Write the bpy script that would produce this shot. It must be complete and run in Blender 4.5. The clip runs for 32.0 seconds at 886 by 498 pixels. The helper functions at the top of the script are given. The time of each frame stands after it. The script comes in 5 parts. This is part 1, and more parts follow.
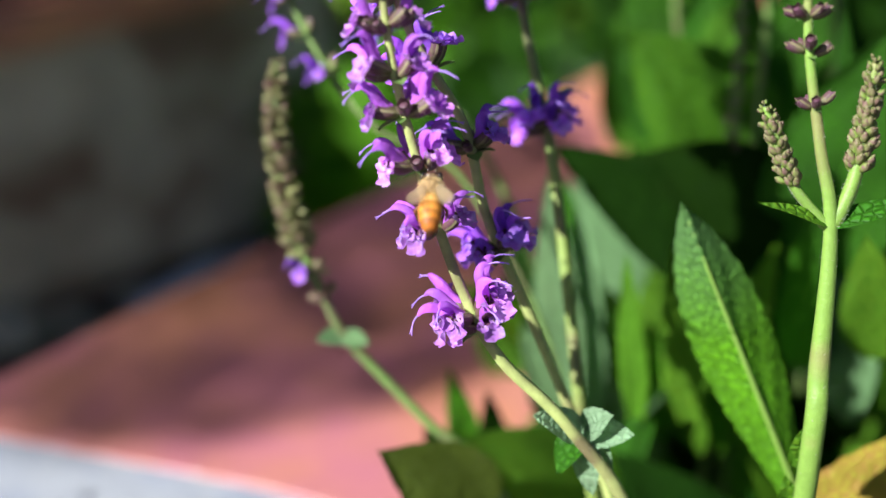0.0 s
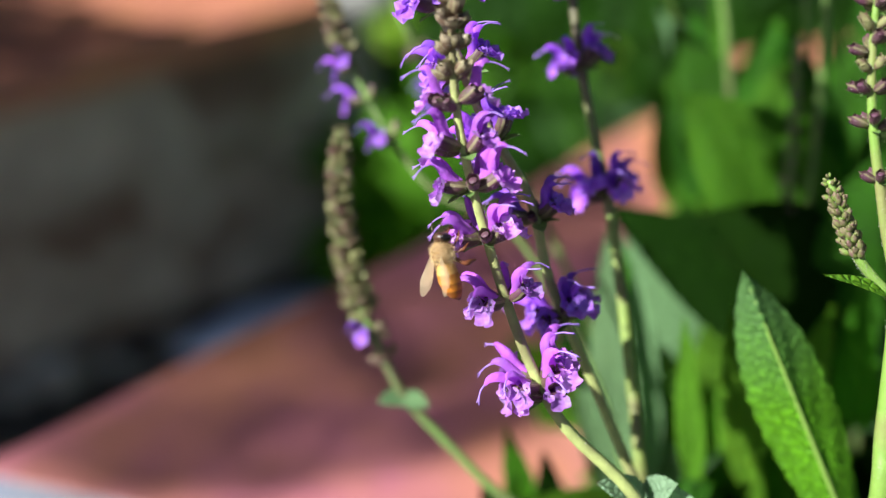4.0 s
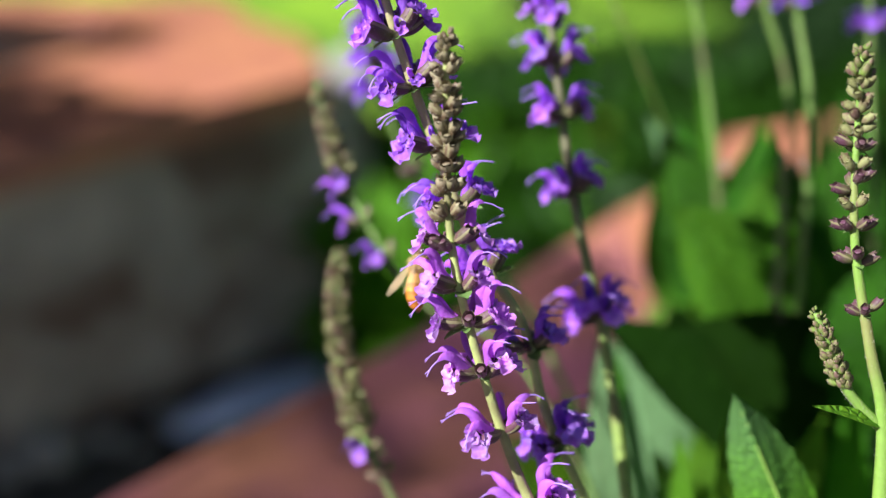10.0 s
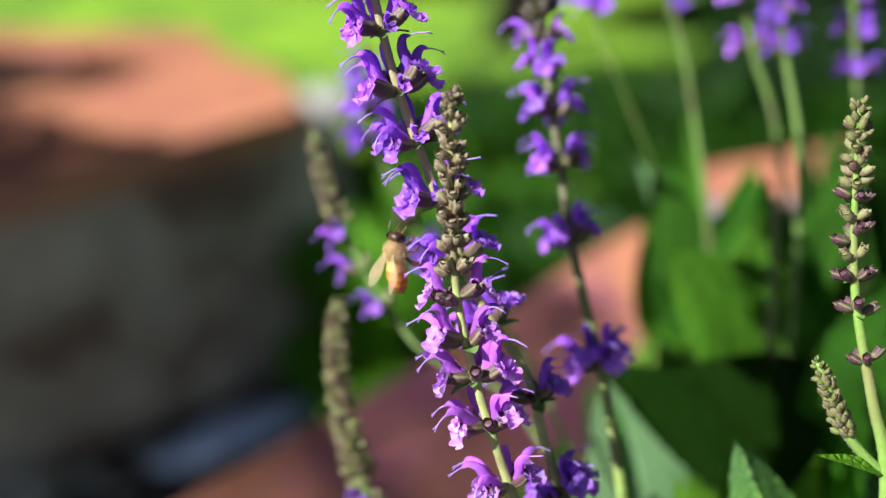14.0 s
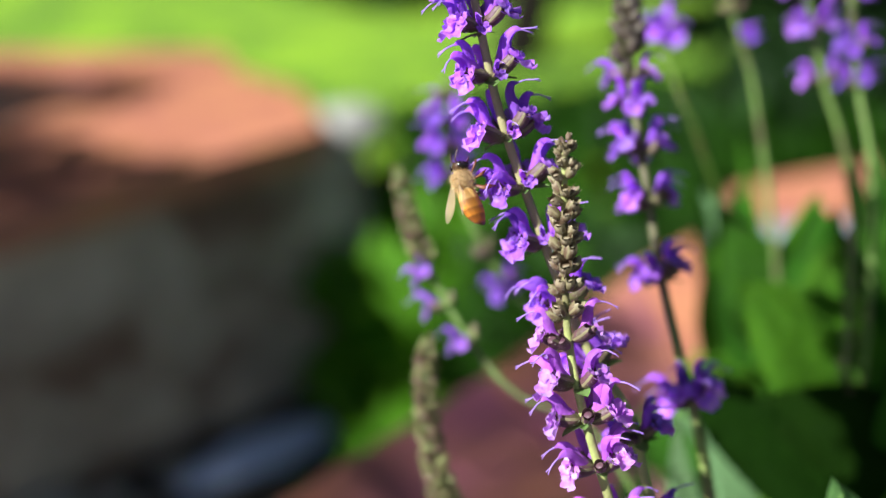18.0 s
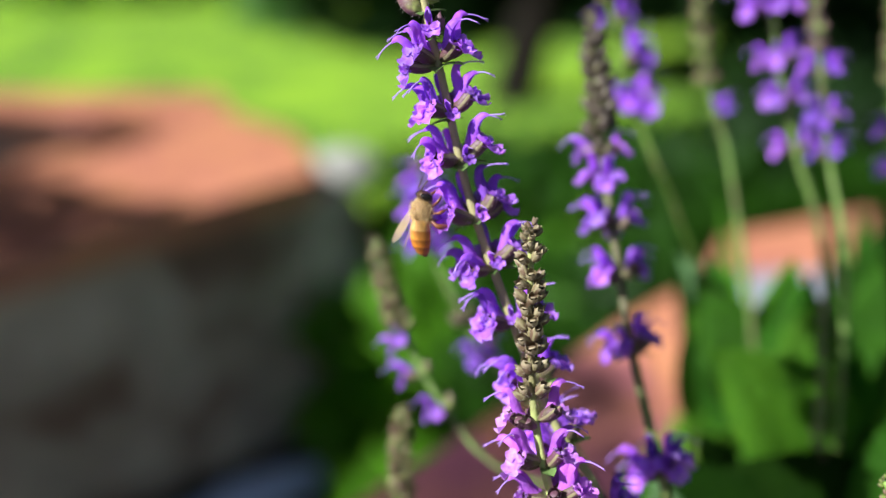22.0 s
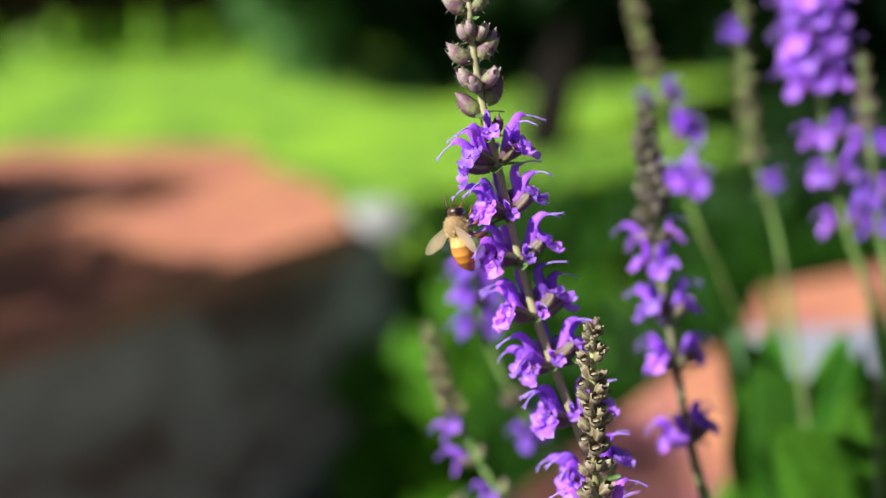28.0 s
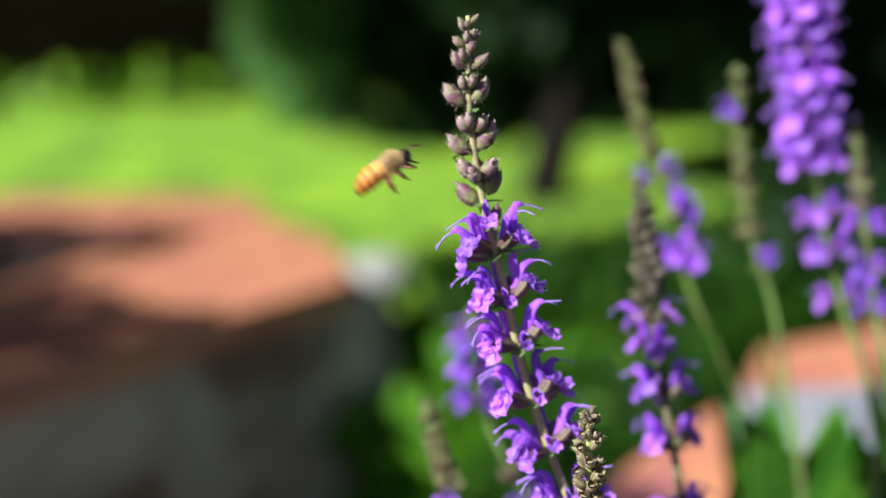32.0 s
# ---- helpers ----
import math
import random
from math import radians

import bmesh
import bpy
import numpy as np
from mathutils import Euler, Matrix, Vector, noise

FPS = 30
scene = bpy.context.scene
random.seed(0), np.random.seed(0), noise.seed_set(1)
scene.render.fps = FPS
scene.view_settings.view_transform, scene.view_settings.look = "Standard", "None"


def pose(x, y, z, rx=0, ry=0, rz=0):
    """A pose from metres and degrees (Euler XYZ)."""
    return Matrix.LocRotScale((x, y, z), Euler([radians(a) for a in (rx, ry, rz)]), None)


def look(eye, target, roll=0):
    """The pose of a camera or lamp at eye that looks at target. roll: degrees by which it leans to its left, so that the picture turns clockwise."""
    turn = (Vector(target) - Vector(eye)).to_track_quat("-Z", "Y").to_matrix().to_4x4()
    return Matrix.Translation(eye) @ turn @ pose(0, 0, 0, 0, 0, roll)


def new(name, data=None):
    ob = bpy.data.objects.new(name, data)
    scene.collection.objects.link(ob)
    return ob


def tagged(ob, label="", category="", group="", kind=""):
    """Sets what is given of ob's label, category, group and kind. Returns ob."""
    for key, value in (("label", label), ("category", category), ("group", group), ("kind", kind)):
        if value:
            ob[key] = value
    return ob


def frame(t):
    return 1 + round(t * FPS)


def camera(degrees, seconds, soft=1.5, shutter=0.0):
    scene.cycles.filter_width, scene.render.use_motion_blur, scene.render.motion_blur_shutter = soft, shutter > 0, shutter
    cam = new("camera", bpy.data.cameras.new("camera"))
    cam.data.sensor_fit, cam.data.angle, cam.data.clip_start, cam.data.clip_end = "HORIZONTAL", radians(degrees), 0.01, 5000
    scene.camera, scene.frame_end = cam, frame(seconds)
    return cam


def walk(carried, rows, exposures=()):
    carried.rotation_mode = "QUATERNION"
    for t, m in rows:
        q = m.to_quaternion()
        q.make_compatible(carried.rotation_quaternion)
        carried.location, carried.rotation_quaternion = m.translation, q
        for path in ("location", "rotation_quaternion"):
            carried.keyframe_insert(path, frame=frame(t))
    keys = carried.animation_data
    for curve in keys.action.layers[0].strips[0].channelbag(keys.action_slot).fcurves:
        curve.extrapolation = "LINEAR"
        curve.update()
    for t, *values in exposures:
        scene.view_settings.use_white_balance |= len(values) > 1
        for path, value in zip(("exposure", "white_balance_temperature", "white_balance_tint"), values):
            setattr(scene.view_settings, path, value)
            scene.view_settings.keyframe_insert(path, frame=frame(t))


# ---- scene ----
# ---- camera and its path ----
cam = camera(42.3, 32.0, soft=1.3, shutter=0.35)
cam.data.dof.use_dof = True
cam.data.dof.focus_distance = 0.183
cam.data.dof.aperture_fstop = 6.0
PATH = [
    (0, (0.00790, -0.00444, 0.40203), (-0.01003, 0.43778, 0.16940), -1.39),
    (0.5, (0.00728, -0.00452, 0.40339), (-0.01674, 0.44011, 0.17596), -1.84),
    (1, (0.00600, -0.00488, 0.40357), (-0.01914, 0.43989, 0.17652), -1.80),
    (1.5, (0.00515, -0.00536, 0.40474), (-0.02331, 0.43992, 0.17908), -1.99),
    (2, (0.00519, -0.00489, 0.40646), (-0.02261, 0.44224, 0.18442), -1.83),
    (2.5, (0.00499, -0.00472, 0.40693), (-0.02359, 0.44229, 0.18474), -1.82),
    (3, (0.00325, -0.00504, 0.40730), (-0.02717, 0.44352, 0.18851), -1.97),
    (3.5, (0.00324, -0.00491, 0.40808), (-0.02828, 0.44385, 0.18987), -2.06),
    (5.5, (-0.00086, -0.00596, 0.40974), (-0.03745, 0.44370, 0.19418), -2.65),
    (6, (-0.00136, -0.00530, 0.41151), (-0.03911, 0.44475, 0.19696), -2.75),
    (6.5, (-0.00103, -0.00518, 0.41242), (-0.03960, 0.44564, 0.19964), -2.79),
    (7, (-0.00237, -0.00500, 0.41208), (-0.03852, 0.44715, 0.20173), -2.27),
    (7.5, (-0.00117, -0.00665, 0.41465), (-0.03742, 0.44707, 0.20773), -2.55),
    (8, (-0.00140, -0.00470, 0.41587), (-0.03811, 0.45013, 0.21145), -2.55),
    (8.5, (0.00026, -0.00470, 0.41701), (-0.03165, 0.45253, 0.21720), -2.11),
    (9, (0.00107, -0.00494, 0.41840), (-0.03144, 0.45178, 0.21753), -2.28),
    (9.5, (0.00234, -0.00479, 0.41999), (-0.02906, 0.45359, 0.22274), -2.47),
    (10, (0.00281, -0.00430, 0.42109), (-0.02689, 0.45580, 0.22762), -2.42),
    (10.5, (0.00232, -0.00400, 0.42131), (-0.02104, 0.45687, 0.22883), -2.21),
    (11, (0.00106, -0.00442, 0.42236), (-0.02752, 0.45613, 0.22981), -2.67),
    (11.5, (0.00065, -0.00457, 0.42277), (-0.02889, 0.45722, 0.23336), -2.65),
    (12, (0.00141, -0.00456, 0.42459), (-0.03453, 0.45678, 0.23519), -3.16),
    (12.5, (0.00169, -0.00470, 0.42444), (-0.02720, 0.45846, 0.23830), -2.65),
    (13, (0.00230, -0.00448, 0.42488), (-0.02554, 0.45867, 0.23857), -2.75),
    (13.5, (0.00117, -0.00409, 0.42575), (-0.02459, 0.46017, 0.24191), -2.74),
    (15.5, (-0.01241, -0.00314, 0.42588), (-0.00581, 0.46252, 0.24392), -1.72),
    (16, (-0.01282, -0.00373, 0.43052), (-0.00970, 0.46517, 0.25697), -1.64),
    (16.5, (-0.01466, -0.00520, 0.43149), (-0.01959, 0.46230, 0.25425), -1.87),
    (17, (-0.01501, -0.00496, 0.43022), (-0.02479, 0.46063, 0.24819), -2.17),
    (17.5, (-0.01695, -0.00499, 0.42922), (-0.03056, 0.46016, 0.24634), -1.98),
    (18, (-0.01871, -0.00448, 0.43224), (-0.03919, 0.46243, 0.25455), -3.08),
    (18.5, (-0.01681, -0.00533, 0.43406), (-0.03758, 0.46316, 0.26060), -2.77),
    (19, (-0.01646, -0.00498, 0.43585), (-0.03615, 0.46460, 0.26524), -2.55),
    (19.5, (-0.01650, -0.00486, 0.43733), (-0.03598, 0.46610, 0.27054), -2.75),
    (20, (-0.01551, -0.00478, 0.44081), (-0.03347, 0.46808, 0.27933), -2.71),
    (20.5, (-0.01400, -0.00496, 0.44161), (-0.03223, 0.46804, 0.28056), -2.89),
    (21, (-0.01360, -0.00481, 0.44221), (-0.03228, 0.46871, 0.28275), -2.90),
    (21.5, (-0.01411, -0.00473, 0.44104), (-0.03130, 0.46852, 0.28063), -2.73),
    (22, (-0.01384, -0.00554, 0.44003), (-0.03221, 0.46700, 0.27764), -2.73),
    (22.5, (-0.01184, -0.00395, 0.44012), (-0.02515, 0.46921, 0.27905), -2.49),
    (23, (-0.01474, -0.00226, 0.44039), (-0.02382, 0.47293, 0.28513), -2.51),
    (23.5, (-0.01336, -0.00120, 0.44034), (-0.01667, 0.47478, 0.28725), -2.38),
    (24, (-0.01182, -0.00087, 0.44044), (-0.01222, 0.47465, 0.28592), -2.11),
    (24.5, (-0.01206, -0.00055, 0.44163), (-0.01595, 0.47518, 0.28779), -2.62),
    (25, (-0.01359, -0.00142, 0.44378), (-0.02510, 0.47638, 0.29691), -3.27),
    (25.5, (-0.01359, -0.00245, 0.44374), (-0.02911, 0.47531, 0.29708), -3.39),
    (26, (-0.01424, -0.00267, 0.44753), (-0.03764, 0.47625, 0.30580), -3.72),
    (26.5, (-0.01659, -0.00242, 0.44957), (-0.04293, 0.47681, 0.30940), -3.95),
    (28.5, (-0.01873, -0.00427, 0.44936), (-0.04952, 0.47350, 0.30518), -3.80),
    (29, (-0.01845, -0.00349, 0.44964), (-0.04826, 0.47513, 0.30808), -4.02),
    (29.5, (-0.01926, -0.00440, 0.45103), (-0.04945, 0.47476, 0.31140), -3.72),
    (30, (-0.01985, -0.00403, 0.45168), (-0.05152, 0.47539, 0.31328), -3.89),
    (30.5, (-0.01883, -0.00339, 0.45340), (-0.05069, 0.47735, 0.31970), -4.16),
    (31, (-0.01799, -0.00370, 0.45625), (-0.04486, 0.47955, 0.33074), -3.55),
    (31.5, (-0.01695, -0.00358, 0.45680), (-0.04638, 0.47992, 0.33284), -3.59),
    (32, (-0.01799, -0.00479, 0.45668), (-0.04716, 0.47864, 0.33244), -3.35),
]
walk(cam, [(t, look(eye, target, roll)) for t, eye, target, roll in PATH], [(0.0, 0.0, 5900, 10), (32.0, -0.07, 5900, 10)])

# ---- light ----
SUN_AT = Vector((-0.64, -0.46, 0.615)).normalized()
world = bpy.data.worlds.new("sky")
scene.world = world
world.use_nodes = True
wn = world.node_tree.nodes
sky = wn.new("ShaderNodeTexSky")
sky.sky_type = "NISHITA"
sky.sun_disc = False
sky.sun_elevation = math.asin(SUN_AT.z)
sky.sun_rotation = math.atan2(SUN_AT.x, SUN_AT.y)
wn["Background"].inputs["Strength"].default_value = 0.060
world.node_tree.links.new(sky.outputs[0], wn["Background"].inputs["Color"])
sun = new("sun", bpy.data.lights.new("sun", "SUN"))
sun.data.energy = 10.4
sun.data.angle = radians(0.6)
sun.data.color = (1.0, 0.96, 0.90)
sun.matrix_world = look(SUN_AT * 20, (0, 0, 0))
scene.view_settings.exposure = 0.0


# ---- materials ----
def shade(name, base, rough=0.6, vary=0.25, scale=300.0, bump=0.0, bump_scale=800.0, metal=0.0, sheer=0.0, second=None, second_scale=60.0,
          second_at=(0.45, 0.62), hue=0.0, gloss=0.5, coat=0.0):
    """A surface with grain, blotches, relief and, where sheer, light coming through."""
    m = bpy.data.materials.new(name)
    m.use_nodes = True
    nt = m.node_tree
    nodes, link = nt.nodes, nt.links.new
    bsdf = nodes["Principled BSDF"]
    tex = nodes.new("ShaderNodeTexCoord")
    info = nodes.new("ShaderNodeObjectInfo")
    shift = nodes.new("ShaderNodeVectorMath")
    shift.operation = "ADD"
    link(tex.outputs["Object"], shift.inputs[0])
    link(info.outputs["Random"], shift.inputs[1])
    grain = nodes.new("ShaderNodeTexNoise")
    grain.inputs["Scale"].default_value = scale
    grain.inputs["Detail"].default_value = 5
    link(shift.outputs[0], grain.inputs["Vector"])
    dark = nodes.new("ShaderNodeMix")
    dark.data_type = "RGBA"
    dark.inputs["A"].default_value = (*[c * (1 - vary) for c in base], 1)
    dark.inputs["B"].default_value = (*[min(1, c * (1 + vary)) for c in base], 1)
    link(grain.outputs["Fac"], dark.inputs["Factor"])
    colour = dark.outputs["Result"]
    if second:
        blot = nodes.new("ShaderNodeTexNoise")
        blot.inputs["Scale"].default_value = second_scale
        blot.inputs["Detail"].default_value = 3
        link(shift.outputs[0], blot.inputs["Vector"])
        ramp = nodes.new("ShaderNodeMapRange")
        ramp.inputs["From Min"].default_value, ramp.inputs["From Max"].default_value = second_at
        link(blot.outputs["Fac"], ramp.inputs["Value"])
        over = nodes.new("ShaderNodeMix")
        over.data_type = "RGBA"
        over.inputs["B"].default_value = (*second, 1)
        link(colour, over.inputs["A"])
        link(ramp.outputs[0], over.inputs["Factor"])
        colour = over.outputs["Result"]
    if hue:
        tint = nodes.new("ShaderNodeHueSaturation")
        span = nodes.new("ShaderNodeMapRange")
        span.inputs["To Min"].default_value, span.inputs["To Max"].default_value = 0.5 - hue, 0.5 + hue
        light = nodes.new("ShaderNodeMapRange")
        light.inputs["To Min"].default_value, light.inputs["To Max"].default_value = 0.75, 1.25
        link(info.outputs["Random"], span.inputs["Value"])
        link(info.outputs["Random"], light.inputs["Value"])
        link(span.outputs[0], tint.inputs["Hue"])
        link(light.outputs[0], tint.inputs["Value"])
        link(colour, tint.inputs["Color"])
        colour = tint.outputs["Color"]
    link(colour, bsdf.inputs["Base Color"])
    bsdf.inputs["Roughness"].default_value = rough
    bsdf.inputs["Metallic"].default_value = metal
    bsdf.inputs["Specular IOR Level"].default_value = gloss
    bsdf.inputs["Coat Weight"].default_value = coat
    if bump:
        relief = nodes.new("ShaderNodeTexNoise")
        relief.inputs["Scale"].default_value = bump_scale
        relief.inputs["Detail"].default_value = 4
        link(shift.outputs[0], relief.inputs["Vector"])
        b = nodes.new("ShaderNodeBump")
        b.inputs["Strength"].default_value = bump
        b.inputs["Distance"].default_value = 0.6 / bump_scale
        link(relief.outputs["Fac"], b.inputs["Height"])
        link(b.outputs["Normal"], bsdf.inputs["Normal"])
    if sheer:
        glow = nodes.new("ShaderNodeBsdfTranslucent")
        link(colour, glow.inputs["Color"])
        mix = nodes.new("ShaderNodeMixShader")
        mix.inputs["Fac"].default_value = sheer
        link(bsdf.outputs[0], mix.inputs[1])
        link(glow.outputs[0], mix.inputs[2])
        link(mix.outputs[0], nodes["Material Output"].inputs["Surface"])
    return m


PETAL = shade("violet petal", (0.43, 0.12, 0.94), 0.5, 0.35, 500, 0.5, 1500, gloss=0.3, sheer=0.45, hue=0.014, second=(0.49, 0.17, 0.94), second_scale=300)
LIP = shade("violet lip petal", (0.46, 0.16, 0.96), 0.5, 0.4, 700, 0.5, 1500, gloss=0.3, sheer=0.45, hue=0.014, second=(0.60, 0.32, 0.97), second_scale=520)
# Copies of the petal colours with bluish shade mixed in, for back spikes.
SHADED_PETAL = shade("shaded violet petal", (0.33, 0.085, 0.82), 0.5, 0.35, 500, 0.5, 1500, gloss=0.3, sheer=0.45, hue=0.014, second=(0.37, 0.11, 0.84), second_scale=300)
SHADED_LIP = shade("shaded violet lip petal", (0.37, 0.12, 0.86), 0.5, 0.4, 700, 0.5, 1500, gloss=0.3, sheer=0.45, hue=0.014, second=(0.46, 0.22, 0.90), second_scale=520)
PINK_PETAL = shade("pinkish violet petal", (0.60, 0.16, 0.88), 0.5, 0.35, 500, 0.5, 1500, gloss=0.3, sheer=0.45, hue=0.014, second=(0.62, 0.20, 0.86), second_scale=300)
PINK_LIP = shade("pinkish violet lip petal", (0.62, 0.24, 0.92), 0.5, 0.4, 700, 0.5, 1500, gloss=0.3, sheer=0.45, hue=0.014, second=(0.78, 0.48, 0.95), second_scale=520)
STYLE = shade("violet style", (0.52, 0.30, 0.86), 0.4, 0.15, 500, sheer=0.3)
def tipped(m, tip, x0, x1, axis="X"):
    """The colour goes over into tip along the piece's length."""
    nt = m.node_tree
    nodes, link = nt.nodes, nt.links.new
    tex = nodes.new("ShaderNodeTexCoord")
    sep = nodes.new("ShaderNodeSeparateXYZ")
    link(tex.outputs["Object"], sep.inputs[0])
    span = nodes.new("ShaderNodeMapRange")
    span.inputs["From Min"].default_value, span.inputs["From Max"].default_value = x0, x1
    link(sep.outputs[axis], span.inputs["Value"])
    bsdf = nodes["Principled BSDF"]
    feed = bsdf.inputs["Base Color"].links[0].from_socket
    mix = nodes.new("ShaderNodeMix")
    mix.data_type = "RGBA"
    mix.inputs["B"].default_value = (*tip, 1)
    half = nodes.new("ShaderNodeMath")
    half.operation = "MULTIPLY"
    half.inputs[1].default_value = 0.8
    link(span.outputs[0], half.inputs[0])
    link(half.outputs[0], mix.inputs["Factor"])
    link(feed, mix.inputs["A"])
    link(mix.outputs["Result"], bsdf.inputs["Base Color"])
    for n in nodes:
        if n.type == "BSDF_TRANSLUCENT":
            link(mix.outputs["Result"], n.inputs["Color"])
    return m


CALYX = tipped(shade("purple-brown calyx", (0.15, 0.15, 0.05), 0.5, 0.5, 700, 0.5, 2200, sheer=0.15, second=(0.13, 0.06, 0.06), second_scale=300, second_at=(0.45, 0.6)), (0.13, 0.045, 0.085), 0.0012, 0.0035)
DARK_BUD = tipped(shade("dark bud calyx", (0.22, 0.25, 0.07), 0.5, 0.5, 700, 0.5, 2200, sheer=0.15, second=(0.16, 0.07, 0.09), second_scale=300, second_at=(0.45, 0.6)), (0.19, 0.085, 0.115), 0.0012, 0.0032)
HUSK = tipped(shade("spent calyx", (0.15, 0.095, 0.055), 0.45, 0.5, 700, 0.6, 2200, sheer=0.1, second=(0.25, 0.21, 0.10), second_scale=260, second_at=(0.5, 0.62)), (0.46, 0.38, 0.24), 0.0025, 0.0034)
RIB = shade("pale calyx rib", (0.29, 0.25, 0.13), 0.5, 0.35, 700, 0.5, 2200, sheer=0.15)
BUD = tipped(shade("bud calyx", (0.27, 0.26, 0.11), 0.55, 0.4, 900, 0.5, 2400, sheer=0.25, second=(0.20, 0.075, 0.12), second_scale=700, second_at=(0.46, 0.58)), (0.70, 0.47, 0.52), 0.0022, 0.0040)
OLIVE_BUD = tipped(shade("olive bud calyx", (0.20, 0.29, 0.045), 0.55, 0.4, 900, 0.5, 2400, sheer=0.2, second=(0.22, 0.13, 0.10), second_scale=500, second_at=(0.5, 0.62)), (0.26, 0.15, 0.12), 0.0022, 0.0040)
DARK_HUSK = shade("dark spent calyx", (0.075, 0.055, 0.04), 0.55, 0.5, 700, 0.5, 2200, sheer=0.1, second=(0.14, 0.13, 0.05), second_scale=400, second_at=(0.52, 0.66))
HAIR = shade("pale hair", (0.62, 0.60, 0.50), 0.6, 0.1, 300, sheer=0.5)
STEM = shade("hairy stem", (0.42, 0.48, 0.15), 0.5, 0.3, 500, 0.5, 2500, second=(0.19, 0.16, 0.07), second_scale=90, second_at=(0.42, 0.66))
STEM_BROWN = tipped(shade("green stem turning brown", (0.40, 0.46, 0.14), 0.5, 0.3, 500, 0.5, 2500, second=(0.26, 0.24, 0.10), second_scale=110, second_at=(0.5, 0.7)), (0.36, 0.30, 0.15), 0.20, 0.25, "Z")
STEM_DARK = shade("dark green stem", (0.17, 0.27, 0.06), 0.55, 0.3, 500, 0.5, 2500, second=(0.12, 0.08, 0.05), second_scale=90, second_at=(0.5, 0.75))
STEM_OLIVE = tipped(shade("olive stem", (0.22, 0.30, 0.06), 0.5, 0.3, 500, 0.5, 2500, second=(0.17, 0.14, 0.06), second_scale=90, second_at=(0.45, 0.65)), (0.10, 0.075, 0.045), 0.20, 0.24, "Z")
STEM_PALE = shade("pale stem", (0.22, 0.36, 0.06), 0.42, 0.25, 500, 0.4, 2500, sheer=0.1, second=(0.30, 0.20, 0.11), second_scale=60, second_at=(0.55, 0.8))
BRACT = shade("green bract", (0.16, 0.27, 0.07), 0.5, 0.3, 500, 0.3, 1500, sheer=0.3)
GREEN_HEAD = shade("green seed head", (0.27, 0.27, 0.10), 0.65, 0.4, 600, 0.5, 1800, sheer=0.15, second=(0.17, 0.09, 0.07), second_scale=250)
TERRACOTTA = shade("terracotta", (0.60, 0.25, 0.125), 0.38, 0.25, 60, 0.4, 500, second=(0.46, 0.165, 0.120), second_scale=14, second_at=(0.42, 0.66), gloss=0.9)
# Copy of the terracotta with the mauve of sky-lit shade mixed in.
SHADED_CLAY = shade("terracotta tinted mauve for shade", (0.51, 0.208, 0.120), 0.38, 0.2, 60, 0.4, 500, second=(0.43, 0.142, 0.20), second_scale=14, second_at=(0.38, 0.62), gloss=0.9)
CONCRETE = shade("grey concrete", (0.62, 0.50, 0.385), 0.9, 0.75, 16, 1.0, 70, second=(0.25, 0.16, 0.11), second_scale=11, second_at=(0.44, 0.6))
LIME = shade("limewashed edging", (0.30, 0.31, 0.33), 0.85, 0.15, 120, 0.6, 500, second=(0.24, 0.26, 0.31), second_scale=40)
STONE = shade("pale stone", (0.30, 0.29, 0.25), 0.8, 0.2, 60, 0.5, 200)
SOIL = shade("soil", (0.045, 0.032, 0.022), 0.95, 0.5, 80, 0.9, 200)
LAWN = shade("lawn", (0.24, 0.42, 0.012), 0.8, 0.5, 9, 0.4, 40, second=(0.10, 0.21, 0.012), second_scale=4.5, second_at=(0.42, 0.6))
GRASS = shade("grass blade", (0.27, 0.50, 0.012), 0.55, 0.55, 5, sheer=0.4)
GROUND = shade("bare ground", (0.032, 0.028, 0.022), 0.95, 0.5, 12, 0.8, 60, second=(0.05, 0.048, 0.04), second_scale=5)
# The blue of the skylight is put into the slate's base colour.
SLATE = shade("slate tinted skylight blue", (0.50, 0.60, 0.84), 0.35, 0.25, 60, 0.4, 200)
# Bark, distant foliage and fence carry their shade as darker base colours.
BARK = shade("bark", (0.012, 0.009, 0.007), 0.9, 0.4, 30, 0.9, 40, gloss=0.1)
TREE_LEAF = shade("foliage darkened for shade", (0.014, 0.036, 0.008), 0.5, 0.35, 6, sheer=0.2, gloss=0.15)
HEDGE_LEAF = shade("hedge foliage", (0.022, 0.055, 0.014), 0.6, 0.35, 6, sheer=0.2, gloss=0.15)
# Ground cover has plain and sunlit copies, the light put into their colour.
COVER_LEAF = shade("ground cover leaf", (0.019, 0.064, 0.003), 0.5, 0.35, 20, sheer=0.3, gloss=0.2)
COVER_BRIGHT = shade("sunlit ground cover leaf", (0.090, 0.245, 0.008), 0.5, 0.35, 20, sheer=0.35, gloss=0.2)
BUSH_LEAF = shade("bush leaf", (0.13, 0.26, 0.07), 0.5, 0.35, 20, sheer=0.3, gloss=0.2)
FENCE = shade("fence board darkened for shade", (0.03, 0.018, 0.009), 0.9, 0.4, 12, 0.5, 40, gloss=0.1)


